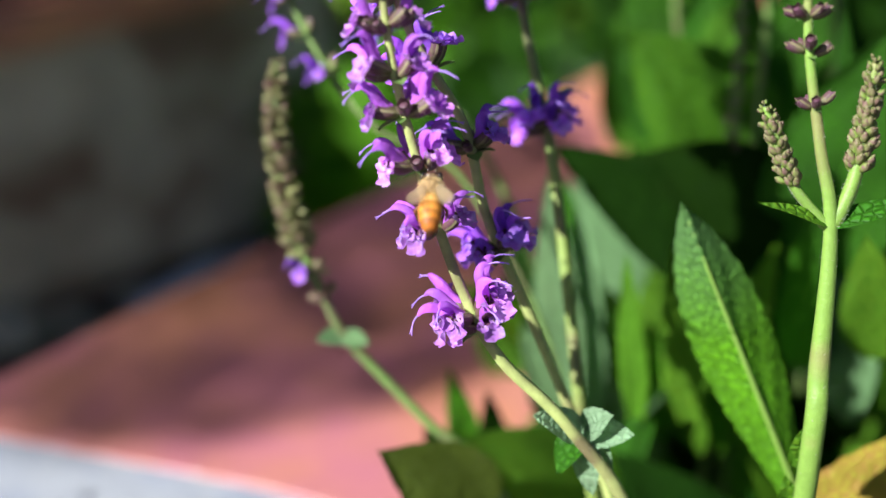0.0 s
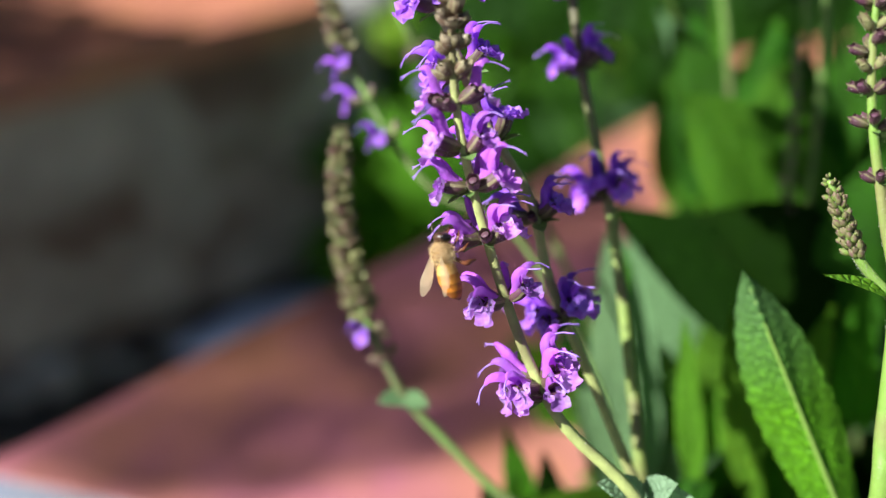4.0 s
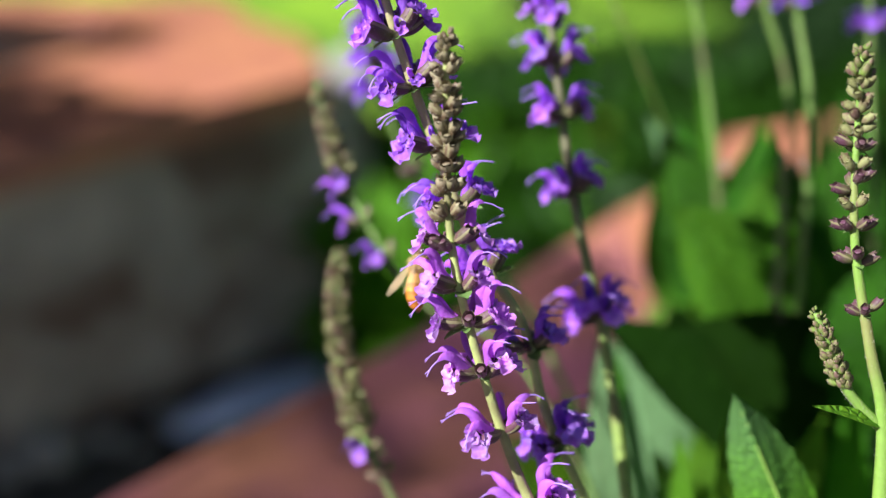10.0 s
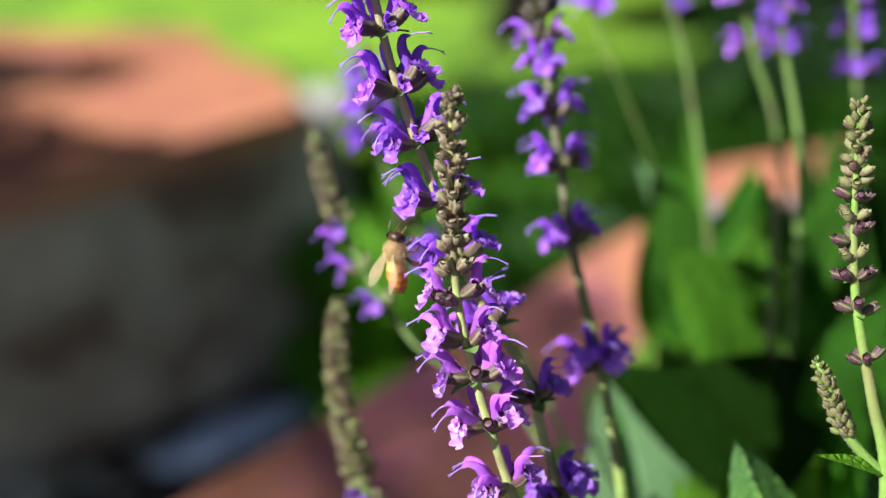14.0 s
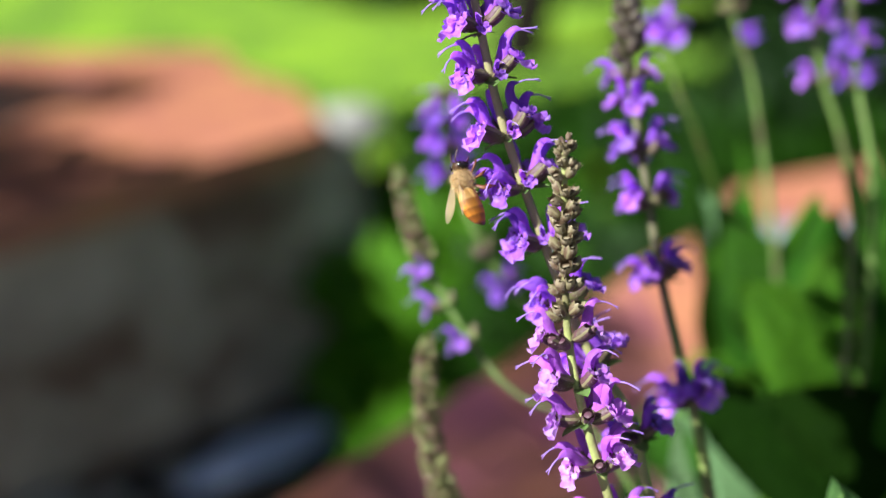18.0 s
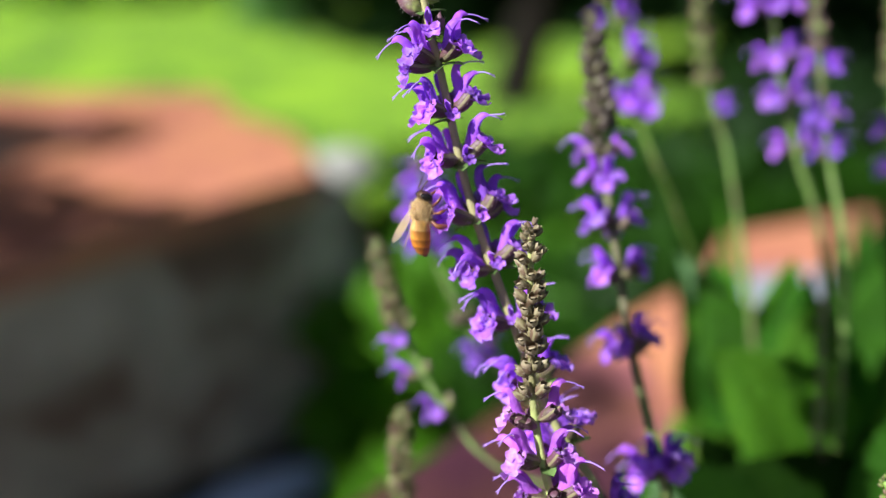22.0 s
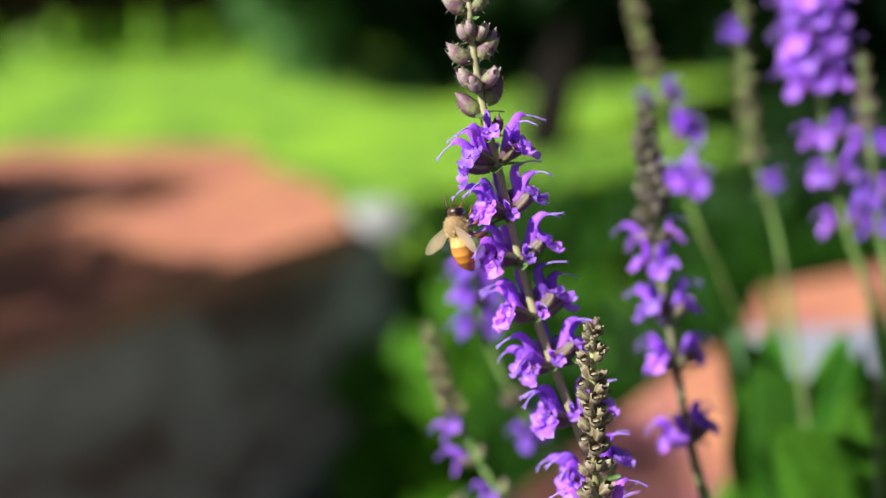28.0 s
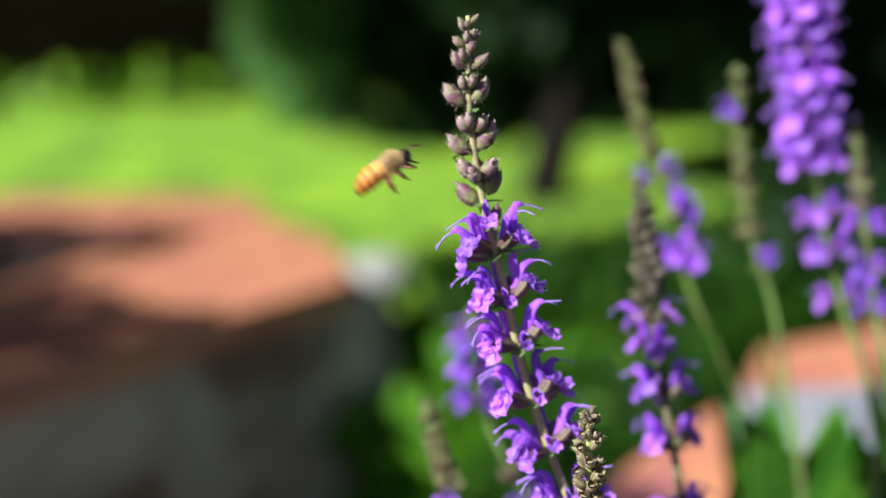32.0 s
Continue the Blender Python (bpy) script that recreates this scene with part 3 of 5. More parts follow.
FAR_TILES += [((a0, 0.16), (a1, 0.16), (a1 + s1, 0.33), (a0, 0.33)) for a0, a1, s1 in ((-1.1, -0.8, 0), (-0.8, -0.5, 0), (-0.5, -0.2, 0), (-0.2, 0.118, 0.03))]
FAR_TILES += [((0.0, 0.335), (0.15, 0.335), (0.215, 0.45), (0.02, 0.45)), ((0.02, 0.455), (0.215, 0.455), (0.125, 0.61), (-0.085, 0.61))]
FAR_TILES += [((a0, 0.615), (a1, 0.615), (a1 + s1, 0.81), (a0, 0.81)) for a0, a1, s1 in ((-1.0, -0.7, 0), (-0.7, -0.4, 0), (-0.4, -0.12, 0), (-0.12, 0.12, -0.11))]
# Hollow and dark fill added to draw a dark band on the wall top.
structure("planter_soil", prism([plan(-1.3, 0.342), plan(-0.02, 0.342), plan(-0.09, 0.63), plan(-1.3, 0.63)], -0.15, 0.06), SOIL, "dark fill added in the hollow of the far wall", "soil")
for tile in FAR_TILES:
    c = Vector((sum(p[0] for p in tile) / 4, sum(p[1] for p in tile) / 4))
    poly = [plan(*(c + (Vector(p) - c) * 0.985)) for p in tile]
    part_of("coping_tile", mesh_of("coping_tile", *prism(poly, 0.107, 0.138, 0.005), TERRACOTTA, False), far_wall)


def lumpy(c, r, seed, rough=0.18, rings=10, sides=14):
    v, f = ellipsoid(c, r, (0, 0, 0), rings, sides)
    c = Vector(c)
    return [c + (p - c) * (1 + rough * noise.noise((p - c) / max(r) * 1.7 + Vector((seed, 0, 0)))) for p in v], f


tagged(new("stone", mesh_of("stone", *lumpy((0, 0, 0), (0.044, 0.04, 0.024), 3.1), STONE)), "pale flat stone lying on the end of the far wall", "stone").location = (-0.166, 1.215, 0.118)
for k, (x, y, r) in enumerate(((-0.414, 0.855, 0.030), (-0.372, 0.885, 0.016), (-0.445, 0.83, 0.018), (-0.325, 0.925, 0.014), (-0.34, 0.875, 0.010), (-0.48, 0.80, 0.022))):
    tagged(new("stone", mesh_of("stone", *lumpy((0, 0, 0), (r, r * 0.8, r * 0.6), 5.0 + k, 0.3), STONE)), "rough grey stone lying at the foot of the far wall", "stone", "stones at the foot of the wall").location = (x, y, -0.146 + r * 0.5)
slate = tagged(new("slate_piece", mesh_of("slate_piece", *lumpy((0, 0, 0), (0.085, 0.034, 0.012), 2.2), SLATE)), "flat slate piece coloured with skylight blue, lying at the foot of the far wall", "stone")
slate.matrix_basis = pose(-0.250, 0.965, -0.142, 0, 0, 42)


def scatter(name, count, where, size, material, label, category, seed, kind="stuff", droop=0.5, folds=True):
    """Many small leaves as one mesh; where(rnd) gives a place and an outward way."""
    rnd = random.Random(seed)
    verts, faces = [], []
    for _ in range(count):
        p, out = where(rnd)
        s = size * rnd.uniform(0.6, 1.3)
        d = (Vector(out) + Vector((rnd.gauss(0, 0.6), rnd.gauss(0, 0.6), rnd.gauss(0, 0.6) - droop * 0.2))).normalized()
        w = d.cross(Vector((rnd.gauss(0, 1), rnd.gauss(0, 1), rnd.gauss(0, 1)))).normalized()
        up = w.cross(d)
        n = len(verts)
        verts += [p, p + d * s * 0.45 + w * s * 0.28 + up * s * 0.06, p + d * s * 0.45 - w * s * 0.28 + up * s * 0.06, p + d * s]
        faces += [(n, n + 1, n + 3), (n, n + 3, n + 2)]
    return tagged(new(name, mesh_of(name, verts, faces, material, False)), label, category, "", kind)


def blob(c, r):
    c = Vector(c)

    def where(rnd):
        v = Vector((rnd.gauss(0, 1), rnd.gauss(0, 1), rnd.gauss(0, 1))).normalized()
        k = rnd.uniform(0.55, 1.0) * (1 + 0.25 * noise.noise(v * 2.3 + c))
        return c + Vector((v.x * r[0], v.y * r[1], v.z * r[2])) * k, v
    return where


# mown grass, its blades only where the eye rests low over the lawn
def blades(count, seed):
    rnd = random.Random(seed)
    verts, faces = [], []
    for _ in range(count):
        y = 1.36 + 4.6 * rnd.random() ** 1.5
        x = -0.5 + rnd.uniform(-0.55, 0.5) * y * 1.1
        h, w, a = rnd.uniform(0.025, 0.06), rnd.uniform(0.002, 0.004), rnd.uniform(0, 6.3)
        dx, dy = math.cos(a) * w, math.sin(a) * w
        bx, by = rnd.gauss(0, 0.012), rnd.gauss(0, 0.012)
        n = len(verts)
        verts += [(x - dx, y - dy, -0.13), (x + dx, y + dy, -0.13), (x + bx, y + by, -0.13 + h)]
        faces.append((n, n + 1, n + 2))
    return verts, faces


tagged(new("grass", mesh_of("grass", *blades(26000, 5), GRASS, False)), "short bright green mown grass", "grass", "", "stuff")

# ground cover beyond the near wall
cover_spots = [((-0.05, 1.15, -0.10), (0.16, 0.2, 0.12)), ((0.12, 1.0, -0.08), (0.2, 0.18, 0.15)), ((0.36, 1.05, -0.05), (0.22, 0.2, 0.17)), ((-0.06, 0.86, -0.16), (0.10, 0.14, 0.07)),
               ((0.115, 1.45, -0.07), (0.3, 0.2, 0.12)), ((0.55, 1.4, -0.02), (0.3, 0.25, 0.17)), ((0.15, 1.72, -0.11), (0.34, 0.2, 0.09)), ((0.62, 1.75, -0.08), (0.3, 0.25, 0.14)), ((-0.03, 1.28, -0.1), (0.16, 0.2, 0.1)), ((0.95, 1.65, 0.0), (0.3, 0.3, 0.22)), ((0.0, 1.98, -0.125), (0.22, 0.18, 0.07)), ((0.3, 2.0, -0.12), (0.25, 0.18, 0.075)), ((0.62, 2.05, -0.1), (0.2, 0.18, 0.12)), ((-0.20, 1.5, -0.13), (0.16, 0.25, 0.08)), ((0.25, 0.98, 0.0), (0.16, 0.1, 0.16)), ((0.42, 0.95, 0.02), (0.14, 0.1, 0.18))]
# Colour by place stands in for light: darkest right, brightest near left.
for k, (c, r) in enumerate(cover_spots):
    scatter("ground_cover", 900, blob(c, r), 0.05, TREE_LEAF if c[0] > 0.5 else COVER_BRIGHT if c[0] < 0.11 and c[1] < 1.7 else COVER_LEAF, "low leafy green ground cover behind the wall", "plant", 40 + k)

# trees and hedge in the distance
def tree(at, height, trunk, crown, leaves, leaf, seed, label, lean, low, lobes=()):
    rnd = random.Random(seed)
    foot = Vector(at)
    top = thing("tree", foot, label, "tree", "trees at the back of the lawn")
    line = curve_points([(0, 0, 0), (lean[0] * 0.5, 0, height * 0.1), (lean[0] * 1.1, 0, height * 0.22), (lean[1], 0.05, height * 0.6), (lean[1] * 0.8, 0.1, height)], 5)
    pieces = [tube(line, ramp([trunk * 1.4, trunk, trunk * 0.8, trunk * 0.3], len(line)), 10)]
    for k in range(7):
        z = height * rnd.uniform(0.35, 0.9)
        c, _ = on_stem(line, z)
        a = rnd.uniform(0, 6.28)
        end = c + Vector((math.cos(a) * crown[0] * 0.7, math.sin(a) * crown[1] * 0.7, rnd.uniform(0.1, 0.6)))
        limb = curve_points([c, c.lerp(end, 0.5) + Vector((0, 0, 0.12)), end], 4)
        pieces.append(tube(limb, ramp([trunk * 0.45, trunk * 0.1], len(limb)), 7))
    part_of("trunk", mesh_of("trunk", *joined(*pieces), BARK), top)
    spots = [(Vector((rnd.uniform(-1, 1) * crown[0], rnd.uniform(-1, 1) * crown[1], height * low + rnd.random() * (height * (1.1 - low)))), rnd.uniform(0.35, 0.7)) for _ in range(16)]
    spots = [(Vector(p), q) for p, q in lobes] or spots

    def where(r):
        c, q = spots[r.randrange(len(spots))]
        return blob(c, (q, q, q * 0.8))(r)
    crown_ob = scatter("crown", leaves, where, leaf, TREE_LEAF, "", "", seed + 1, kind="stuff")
    crown_ob.parent = top
    del crown_ob["kind"]
    return top


# Crown lobes added out of view to shade the shrubs behind.
LOBES = [((x, 0.45 + 0.1 * math.sin(5 * x), 2.75), 0.42) for x in (-1.6, -1.1, -0.6, -0.1, 0.4, 0.9, 1.4)] + [((x, -1.35, 2.75), 0.42) for x in (-1.3, -0.8, -0.3)] + [((x, -0.45, 2.95), 0.4) for x in (0.2, 0.7)]
LOBES += [((-2.0 + 0.4 * k, -1.95 + 0.3 * (k % 2), 3.05), 0.45) for k in range(7)]
LOBES += [((-2.9 + 0.45 * k, -0.75 + 0.35 * (k % 3), 3.0 + 0.1 * (k % 2)), 0.48) for k in range(8)]
LOBES += [((0.10, 0.0, 0.60), 0.24), ((0.36, 0.1, 0.62), 0.22)]
tree((0.05, 2.55, -0.12), 2.9, 0.042, (0.55, 0.4), 21000, 0.14, 11, "slim tree on the lawn, its wide unseen crown added to cast shade", (0.17, 0.24), 0.7, LOBES)
tree((1.3, 4.4, -0.12), 3.4, 0.10, (1.6, 0.9), 6000, 0.2, 12, "dark shady tree at the back of the lawn", (0.05, 0.1), 0.3)
tree((-0.1, 4.6, -0.12), 3.4, 0.09, (0.6, 0.7), 5000, 0.2, 14, "dark shady tree at the back of the lawn", (-0.05, 0.1), 0.3)
# Out-of-view tree, added only to keep the sun off the fence.
tree((-5.5, 3.6, -0.12), 4.8, 0.16, (2.2, 0.8), 9000, 0.26, 15, "large unseen tree added to shade the fence", (0.1, 0.3), 0.6)
tree((-2.2, 6.0, -0.12), 4.0, 0.12, (1.5, 0.6), 6000, 0.2, 13, "dark shady tree in front of the fence", (0.0, 0.1), 0.36)


def shrub_where(rnd):
    x, z = rnd.uniform(-0.45, 4.0), -0.12 + 1.9 * rnd.random() ** 1.3
    return Vector((x, 3.45 + 0.3 * rnd.random() + 0.3 * noise.noise((x * 1.1, z, 3)), z)), Vector((0, -1, 0.2))


def hedge_where(rnd):
    x, z = rnd.uniform(-7, 7), -0.15 + 2.6 * rnd.random()
    return Vector((x, 6.9 - 0.35 * rnd.random() + 0.25 * noise.noise((x * 0.8, z, 3)), z)), Vector((0, -1, 0.3))


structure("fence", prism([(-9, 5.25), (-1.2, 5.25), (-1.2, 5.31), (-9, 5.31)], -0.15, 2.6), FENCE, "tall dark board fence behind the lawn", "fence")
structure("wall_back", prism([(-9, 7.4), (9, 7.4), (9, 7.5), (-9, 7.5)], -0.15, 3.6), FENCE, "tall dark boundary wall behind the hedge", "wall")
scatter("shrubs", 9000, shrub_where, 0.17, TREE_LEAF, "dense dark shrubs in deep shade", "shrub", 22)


def side_where(rnd):
    z = -0.12 + 1.1 * rnd.random() ** 1.3
    return Vector((rnd.uniform(0.5, 2.4) + 0.1 * noise.noise((z * 3, 1, 2)), 2.25 + 0.4 * rnd.random(), z)), Vector((-0.2, -1, 0.2))


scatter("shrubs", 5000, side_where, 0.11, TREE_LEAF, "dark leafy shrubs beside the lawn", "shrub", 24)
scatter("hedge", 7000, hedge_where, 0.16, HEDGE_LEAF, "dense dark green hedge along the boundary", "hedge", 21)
scatter("grass_tufts", 260, lambda r: (Vector((r.uniform(-3.2, -0.8), r.uniform(4.6, 5.15), -0.12 + 0.16 * r.random() ** 2)), Vector((0, -0.2, 1))), 0.09, GRASS, "uneven sunlit grass tufts at the edge of the lawn", "grass", 25)
scatter("border_plants", 1300, lambda r: (Vector((r.uniform(-3.6, -0.5), r.uniform(4.75, 5.15), -0.12 + (0.11 + 0.05 * noise.noise(Vector((r.random() * 9, 3, 1)))) * r.random())), Vector((0, -0.3, 0.8))), 0.07, HEDGE_LEAF, "low dark plants along the foot of the fence", "plant", 26)
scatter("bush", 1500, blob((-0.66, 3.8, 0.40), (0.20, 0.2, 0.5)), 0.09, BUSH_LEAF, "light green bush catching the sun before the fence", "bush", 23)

# unseen tree added to the side; its bough keeps sun off the walls
side_tree = thing("tree", (-4.9, -1.5, -0.15), "unseen tree added beside the wall to shade the copings", "tree")
trunk_line = curve_points([(0, 0, 0), (0.05, 0.05, 0.8), (0.0, 0.1, 1.9), (0.1, 0.1, 3.0)], 5)
bough = curve_points([(0.03, 0.06, 0.8), (1.9, 1.15, 1.2), (3.3, 1.7, 1.28), (3.6, 1.4, 1.34), (3.8, 1.05, 1.38)], 5)
twig = curve_points([(3.3, 1.7, 1.28), (3.4, 2.0, 1.30), (3.5, 2.2, 1.30)], 4)
part_of("trunk", mesh_of("trunk", *joined(tube(trunk_line, ramp([0.13, 0.1, 0.08, 0.04], len(trunk_line)), 10), tube(bough, ramp([0.05, 0.03, 0.015, 0.006], len(bough)), 7), tube(twig, ramp([0.012, 0.004], len(twig)), 6)), BARK), side_tree)
# Outlines of the shade that the added leaves are placed to cast.
NEAR_SHADE = [(-0.10, 0.365), (-0.115, 0.330), (-0.165, 0.290), (-0.13, 0.262), (-0.075, 0.256), (-0.058, 0.266), (-0.043, 0.274), (-0.02, 0.277), (0.0, 0.287), (0.035, 0.31), (0.055, 0.43), (0.058, 0.50), (0.02, 0.53), (-0.05, 0.47)]
FAR_SHADE = [(-0.29, 1.02), (-0.375, 1.05), (-0.46, 1.14), (-0.52, 1.20), (-0.62, 1.25), (-0.95, 1.2), (-0.95, 0.35), (-0.5, 0.55), (-0.30, 0.85)]
HOLLOW_SHADE = [(-0.41, 1.30), (-0.44, 1.41), (-0.75, 1.52), (-0.85, 1.27), (-0.56, 1.28)]


def inside(poly, x, y):
    hit = False
    for (x0, y0), (x1, y1) in zip(poly, poly[1:] + poly[:1]):
        if (y0 > y) != (y1 > y) and x < (x1 - x0) * (y - y0) / (y1 - y0) + x0:
            hit = not hit
    return hit


def over(poly, z, reach):
    """Places in the bough whose shadow falls inside the polygon at height z."""
    xs, ys = [p[0] for p in poly], [p[1] for p in poly]

    def where(rnd):
        while True:
            x, y = rnd.uniform(min(xs), max(xs)), rnd.uniform(min(ys), max(ys))
            if inside(poly, x, y):
                break
        return Vector((x, y, z)) + SUN_AT * (reach + 0.15 * rnd.random()) - side_tree.location, Vector((0, 0, -0.2))
    return where


def crown_where(rnd):
    return blob((0.1, 0.1, 2.9), (0.9, 0.8, 0.7))(rnd)


for place, count, size, seed in ((over(NEAR_SHADE, 0.2, 1.65), 5500, 0.007, 31), (over(FAR_SHADE, 0.138, 1.6), 6000, 0.034, 33), (over(HOLLOW_SHADE, 0.138, 1.6), 1500, 0.034, 34), (crown_where, 1500, 0.12, 32)):
    crown_ob = scatter("crown", count, place, size, TREE_LEAF, "", "", seed)
    crown_ob.parent = side_tree
    del crown_ob["kind"]


# ---- sage plants ----
# bearings: 180 to the left, 0 to the right, 270 to the near side, 90 away
flower_spike("near sage spike, violet below and spent calyxes above", [(0.042, 0.150, 0.115), (0.040, 0.150, 0.21), (0.0340, 0.1500, 0.2640), (0.0222, 0.1516, 0.2857), (0.0109, 0.1536, 0.2979), (0.0054, 0.1553, 0.3077), (0.0006, 0.1576, 0.3210), (-0.0043, 0.1606, 0.3389), (-0.0067, 0.1630, 0.3527), (-0.0069, 0.1654, 0.3671), (-0.0065, 0.1681, 0.3831)],
             [0.0012, 0.0012, 0.0011, 0.00095, 0.0009, 0.0008, 0.0007, 0.0006, 0.0005],
             [(0.3064, "F", [172, 205, 238, 318, 345, 20, 130], 1.05), (0.3040, "F", [225, 295, 350], 0.85), (0.3205, "F", [168, 200, 235, 345, 15, 80], 0.92), (0.3305, "F", [175, 205, 335, 2, 30, 110], 0.95), (0.3305, "C", [290], 0.8),
              (0.3388, "F", [172, 202, 330, 5, 80], 1.0), (0.3388, "C", [20, 290], 0.8), (0.3447, "F", [172, 215, 335, 10], 0.92), (0.3516, "F", [178, 4], 0.9), (0.3516, "C", [215, 250, 325, 100], 0.85),
              (0.3558, "K", [178, 222, 318, 2, 90], 0.86), (0.3597, "K", [190, 235, 305, 350, 90], 0.8)]
             + rows_of("K", 0.3630, 0.3776, 8, 4, 0.82, 0.64, 45) + rows_of("K", 0.3790, 0.3838, 5, 4, 0.58, 0.36), 1, corollas=PINK_COROLLAS)
flower_spike("tall violet sage spike with pale closed buds at its tip", [(0.040, 0.158, 0.115), (0.038, 0.158, 0.21), (0.0320, 0.1620, 0.2580), (0.0235, 0.1664, 0.2785), (0.0151, 0.1690, 0.2996), (0.0083, 0.1710, 0.3163), (0.0046, 0.1729, 0.3321), (-0.0036, 0.1746, 0.3470), (-0.0119, 0.1775, 0.3710), (-0.0165, 0.1795, 0.3868), (-0.0199, 0.1816, 0.4051), (-0.0219, 0.1828, 0.4151), (-0.0232, 0.1839, 0.4245), (-0.0237, 0.1851, 0.4339), (-0.0232, 0.1866, 0.4468)],
             [0.0012, 0.0011, 0.0010, 0.0009, 0.00084, 0.00078, 0.0007, 0.0006, 0.00052, 0.0004],
             [(0.3102, "F", [165, 200, 240, 300, 340, 15], 1.0), (0.3102, "C", [60, 230], 0.7), (0.3278, "F", [160, 195, 345, 15], 0.9), (0.3278, "C", [30, 90, 250], 0.7), (0.3415, "F", [170, 200, 230, 350, 20, 100], 0.95), (0.3530, "F", [165, 195, 228, 350, 20], 1.0),
              (0.3634, "F", [165, 195, 232, 352, 20], 1.0), (0.3634, "F", [285], 0.5), (0.3735, "F", [165, 195, 228, 345, 15, 90], 1.0), (0.3735, "F", [295], 0.5), (0.3820, "F", [162, 192, 225, 345, 15, 90], 1.0), (0.3820, "F", [305], 0.5), (0.3917, "F", [165, 195, 228, 345, 12, 110], 0.98), (0.3917, "F", [300], 0.5),
              (0.3993, "F", [165, 195, 230, 350, 20, 90], 0.95), (0.3993, "F", [290], 0.5), (0.4080, "F", [165, 192, 225, 340, 10, 100], 0.95), (0.4127, "F", [268], 0.72), (0.4127, "D", [185, 350, 90], 0.75), (0.4168, "D", [176, 10], 1.08),
              (0.4205, "B", [228, 270, 318, 90], 1.03), (0.4252, "B", [180, 2, 90], 1.22), (0.4284, "B", [235, 280, 325, 90], 0.82), (0.4322, "B", [180, 0, 90], 1.10), (0.4350, "B", [245, 300, 90], 0.72),
              (0.4382, "B", [182, 358, 90], 0.79), (0.4404, "B", [250, 300, 90], 0.60), (0.4422, "B", [185, 355, 270], 0.58), (0.4440, "B", [230, 310, 90], 0.48), (0.4453, "B", [180, 0, 270], 0.41)], 2, STEM_BROWN, size=0.97)
# the seeding green spike and its taller neighbour
flower_spike("green seeding sage spike with a few violet flowers", [(0.026, 0.184, 0.115), (0.024, 0.186, 0.20), (0.0100, 0.1890, 0.2430), (-0.0038, 0.1922, 0.2569), (-0.0131, 0.1947, 0.2667), (-0.0211, 0.1969, 0.2758), (-0.0260, 0.1995, 0.2859), (-0.0307, 0.2026, 0.2986), (-0.0333, 0.2069, 0.3154), (-0.0326, 0.2105, 0.3301)],
             [0.0012, 0.0011, 0.0009, 0.0009, 0.0008, 0.0005],
             [(0.2745, "D", [10, 190], 0.6), (0.2840, "G", [180, 20, 280], 0.75), (0.2885, "G", [170, 350, 260], 0.8), (0.2890, "F", [250], 0.7), (0.2930, "G", [200, 20, 120, 300], 0.75)] + rows_of("G", 0.2950, 0.3255, 14, 6, 0.9, 0.62) + rows_of("G", 0.327, 0.3305, 3, 5, 0.5, 0.28), 3, STEM_DARK)
flower_spike("slender seeding sage spike with three violet flowers", [(0.030, 0.200, 0.115), (0.028, 0.205, 0.24), (0.006, 0.213, 0.300), (-0.0132, 0.2155, 0.3137), (-0.0204, 0.2183, 0.3207), (-0.0274, 0.2224, 0.3311), (-0.0321, 0.2261, 0.3404), (-0.0350, 0.2289, 0.3473), (-0.0383, 0.2340, 0.3601)],
             [0.0007, 0.0006, 0.0006, 0.0006, 0.0005],
             [(0.3250, "F", [200, 250], 0.75), (0.3250, "D", [20, 100], 0.7), (0.3330, "F", [185], 0.8), (0.3330, "D", [340, 90], 0.6), (0.3395, "F", [260, 200], 0.65)] + rows_of("G", 0.3420, 0.3560, 8, 5, 0.75, 0.55) + rows_of("G", 0.3575, 0.3605, 3, 4, 0.42, 0.25), 4, STEM_DARK)
# the darker spike beside them and its companion
flower_spike("violet sage spike with dark spent calyxes at its tip", [(0.034, 0.164, 0.115), (0.033, 0.166, 0.22), (0.0263, 0.1726, 0.2701), (0.0242, 0.1814, 0.2898), (0.0210, 0.1928, 0.3150), (0.0178, 0.1996, 0.3302), (0.0149, 0.2060, 0.3444), (0.0131, 0.2124, 0.3587), (0.0110, 0.2209, 0.3776), (0.0105, 0.2282, 0.3938), (0.0097, 0.2347, 0.4082)],
             [0.0014, 0.0012, 0.0011, 0.0009, 0.0008, 0.0005],
             [(0.3222, "F", [180, 210, 240, 265, 295, 330, 5, 40, 100], 0.98), (0.3440, "F", [175, 200, 235, 350, 320, 15, 90], 0.88), (0.3480, "H", [180, 0], 0.6), (0.3576, "F", [175, 200, 230, 335, 0, 25, 100], 0.88), (0.3670, "F", [175, 200, 230, 0, 330, 20, 90], 0.88),
              (0.3752, "F", [250, 290, 200, 80], 0.8), (0.3808, "F", [178, 10], 0.85), (0.3808, "H", [230, 300, 90], 0.8)] + rows_of("H", 0.3850, 0.4010, 7, 5, 0.90, 0.66) + rows_of("H", 0.4030, 0.4090, 4, 4, 0.5, 0.26), 5, STEM_OLIVE)
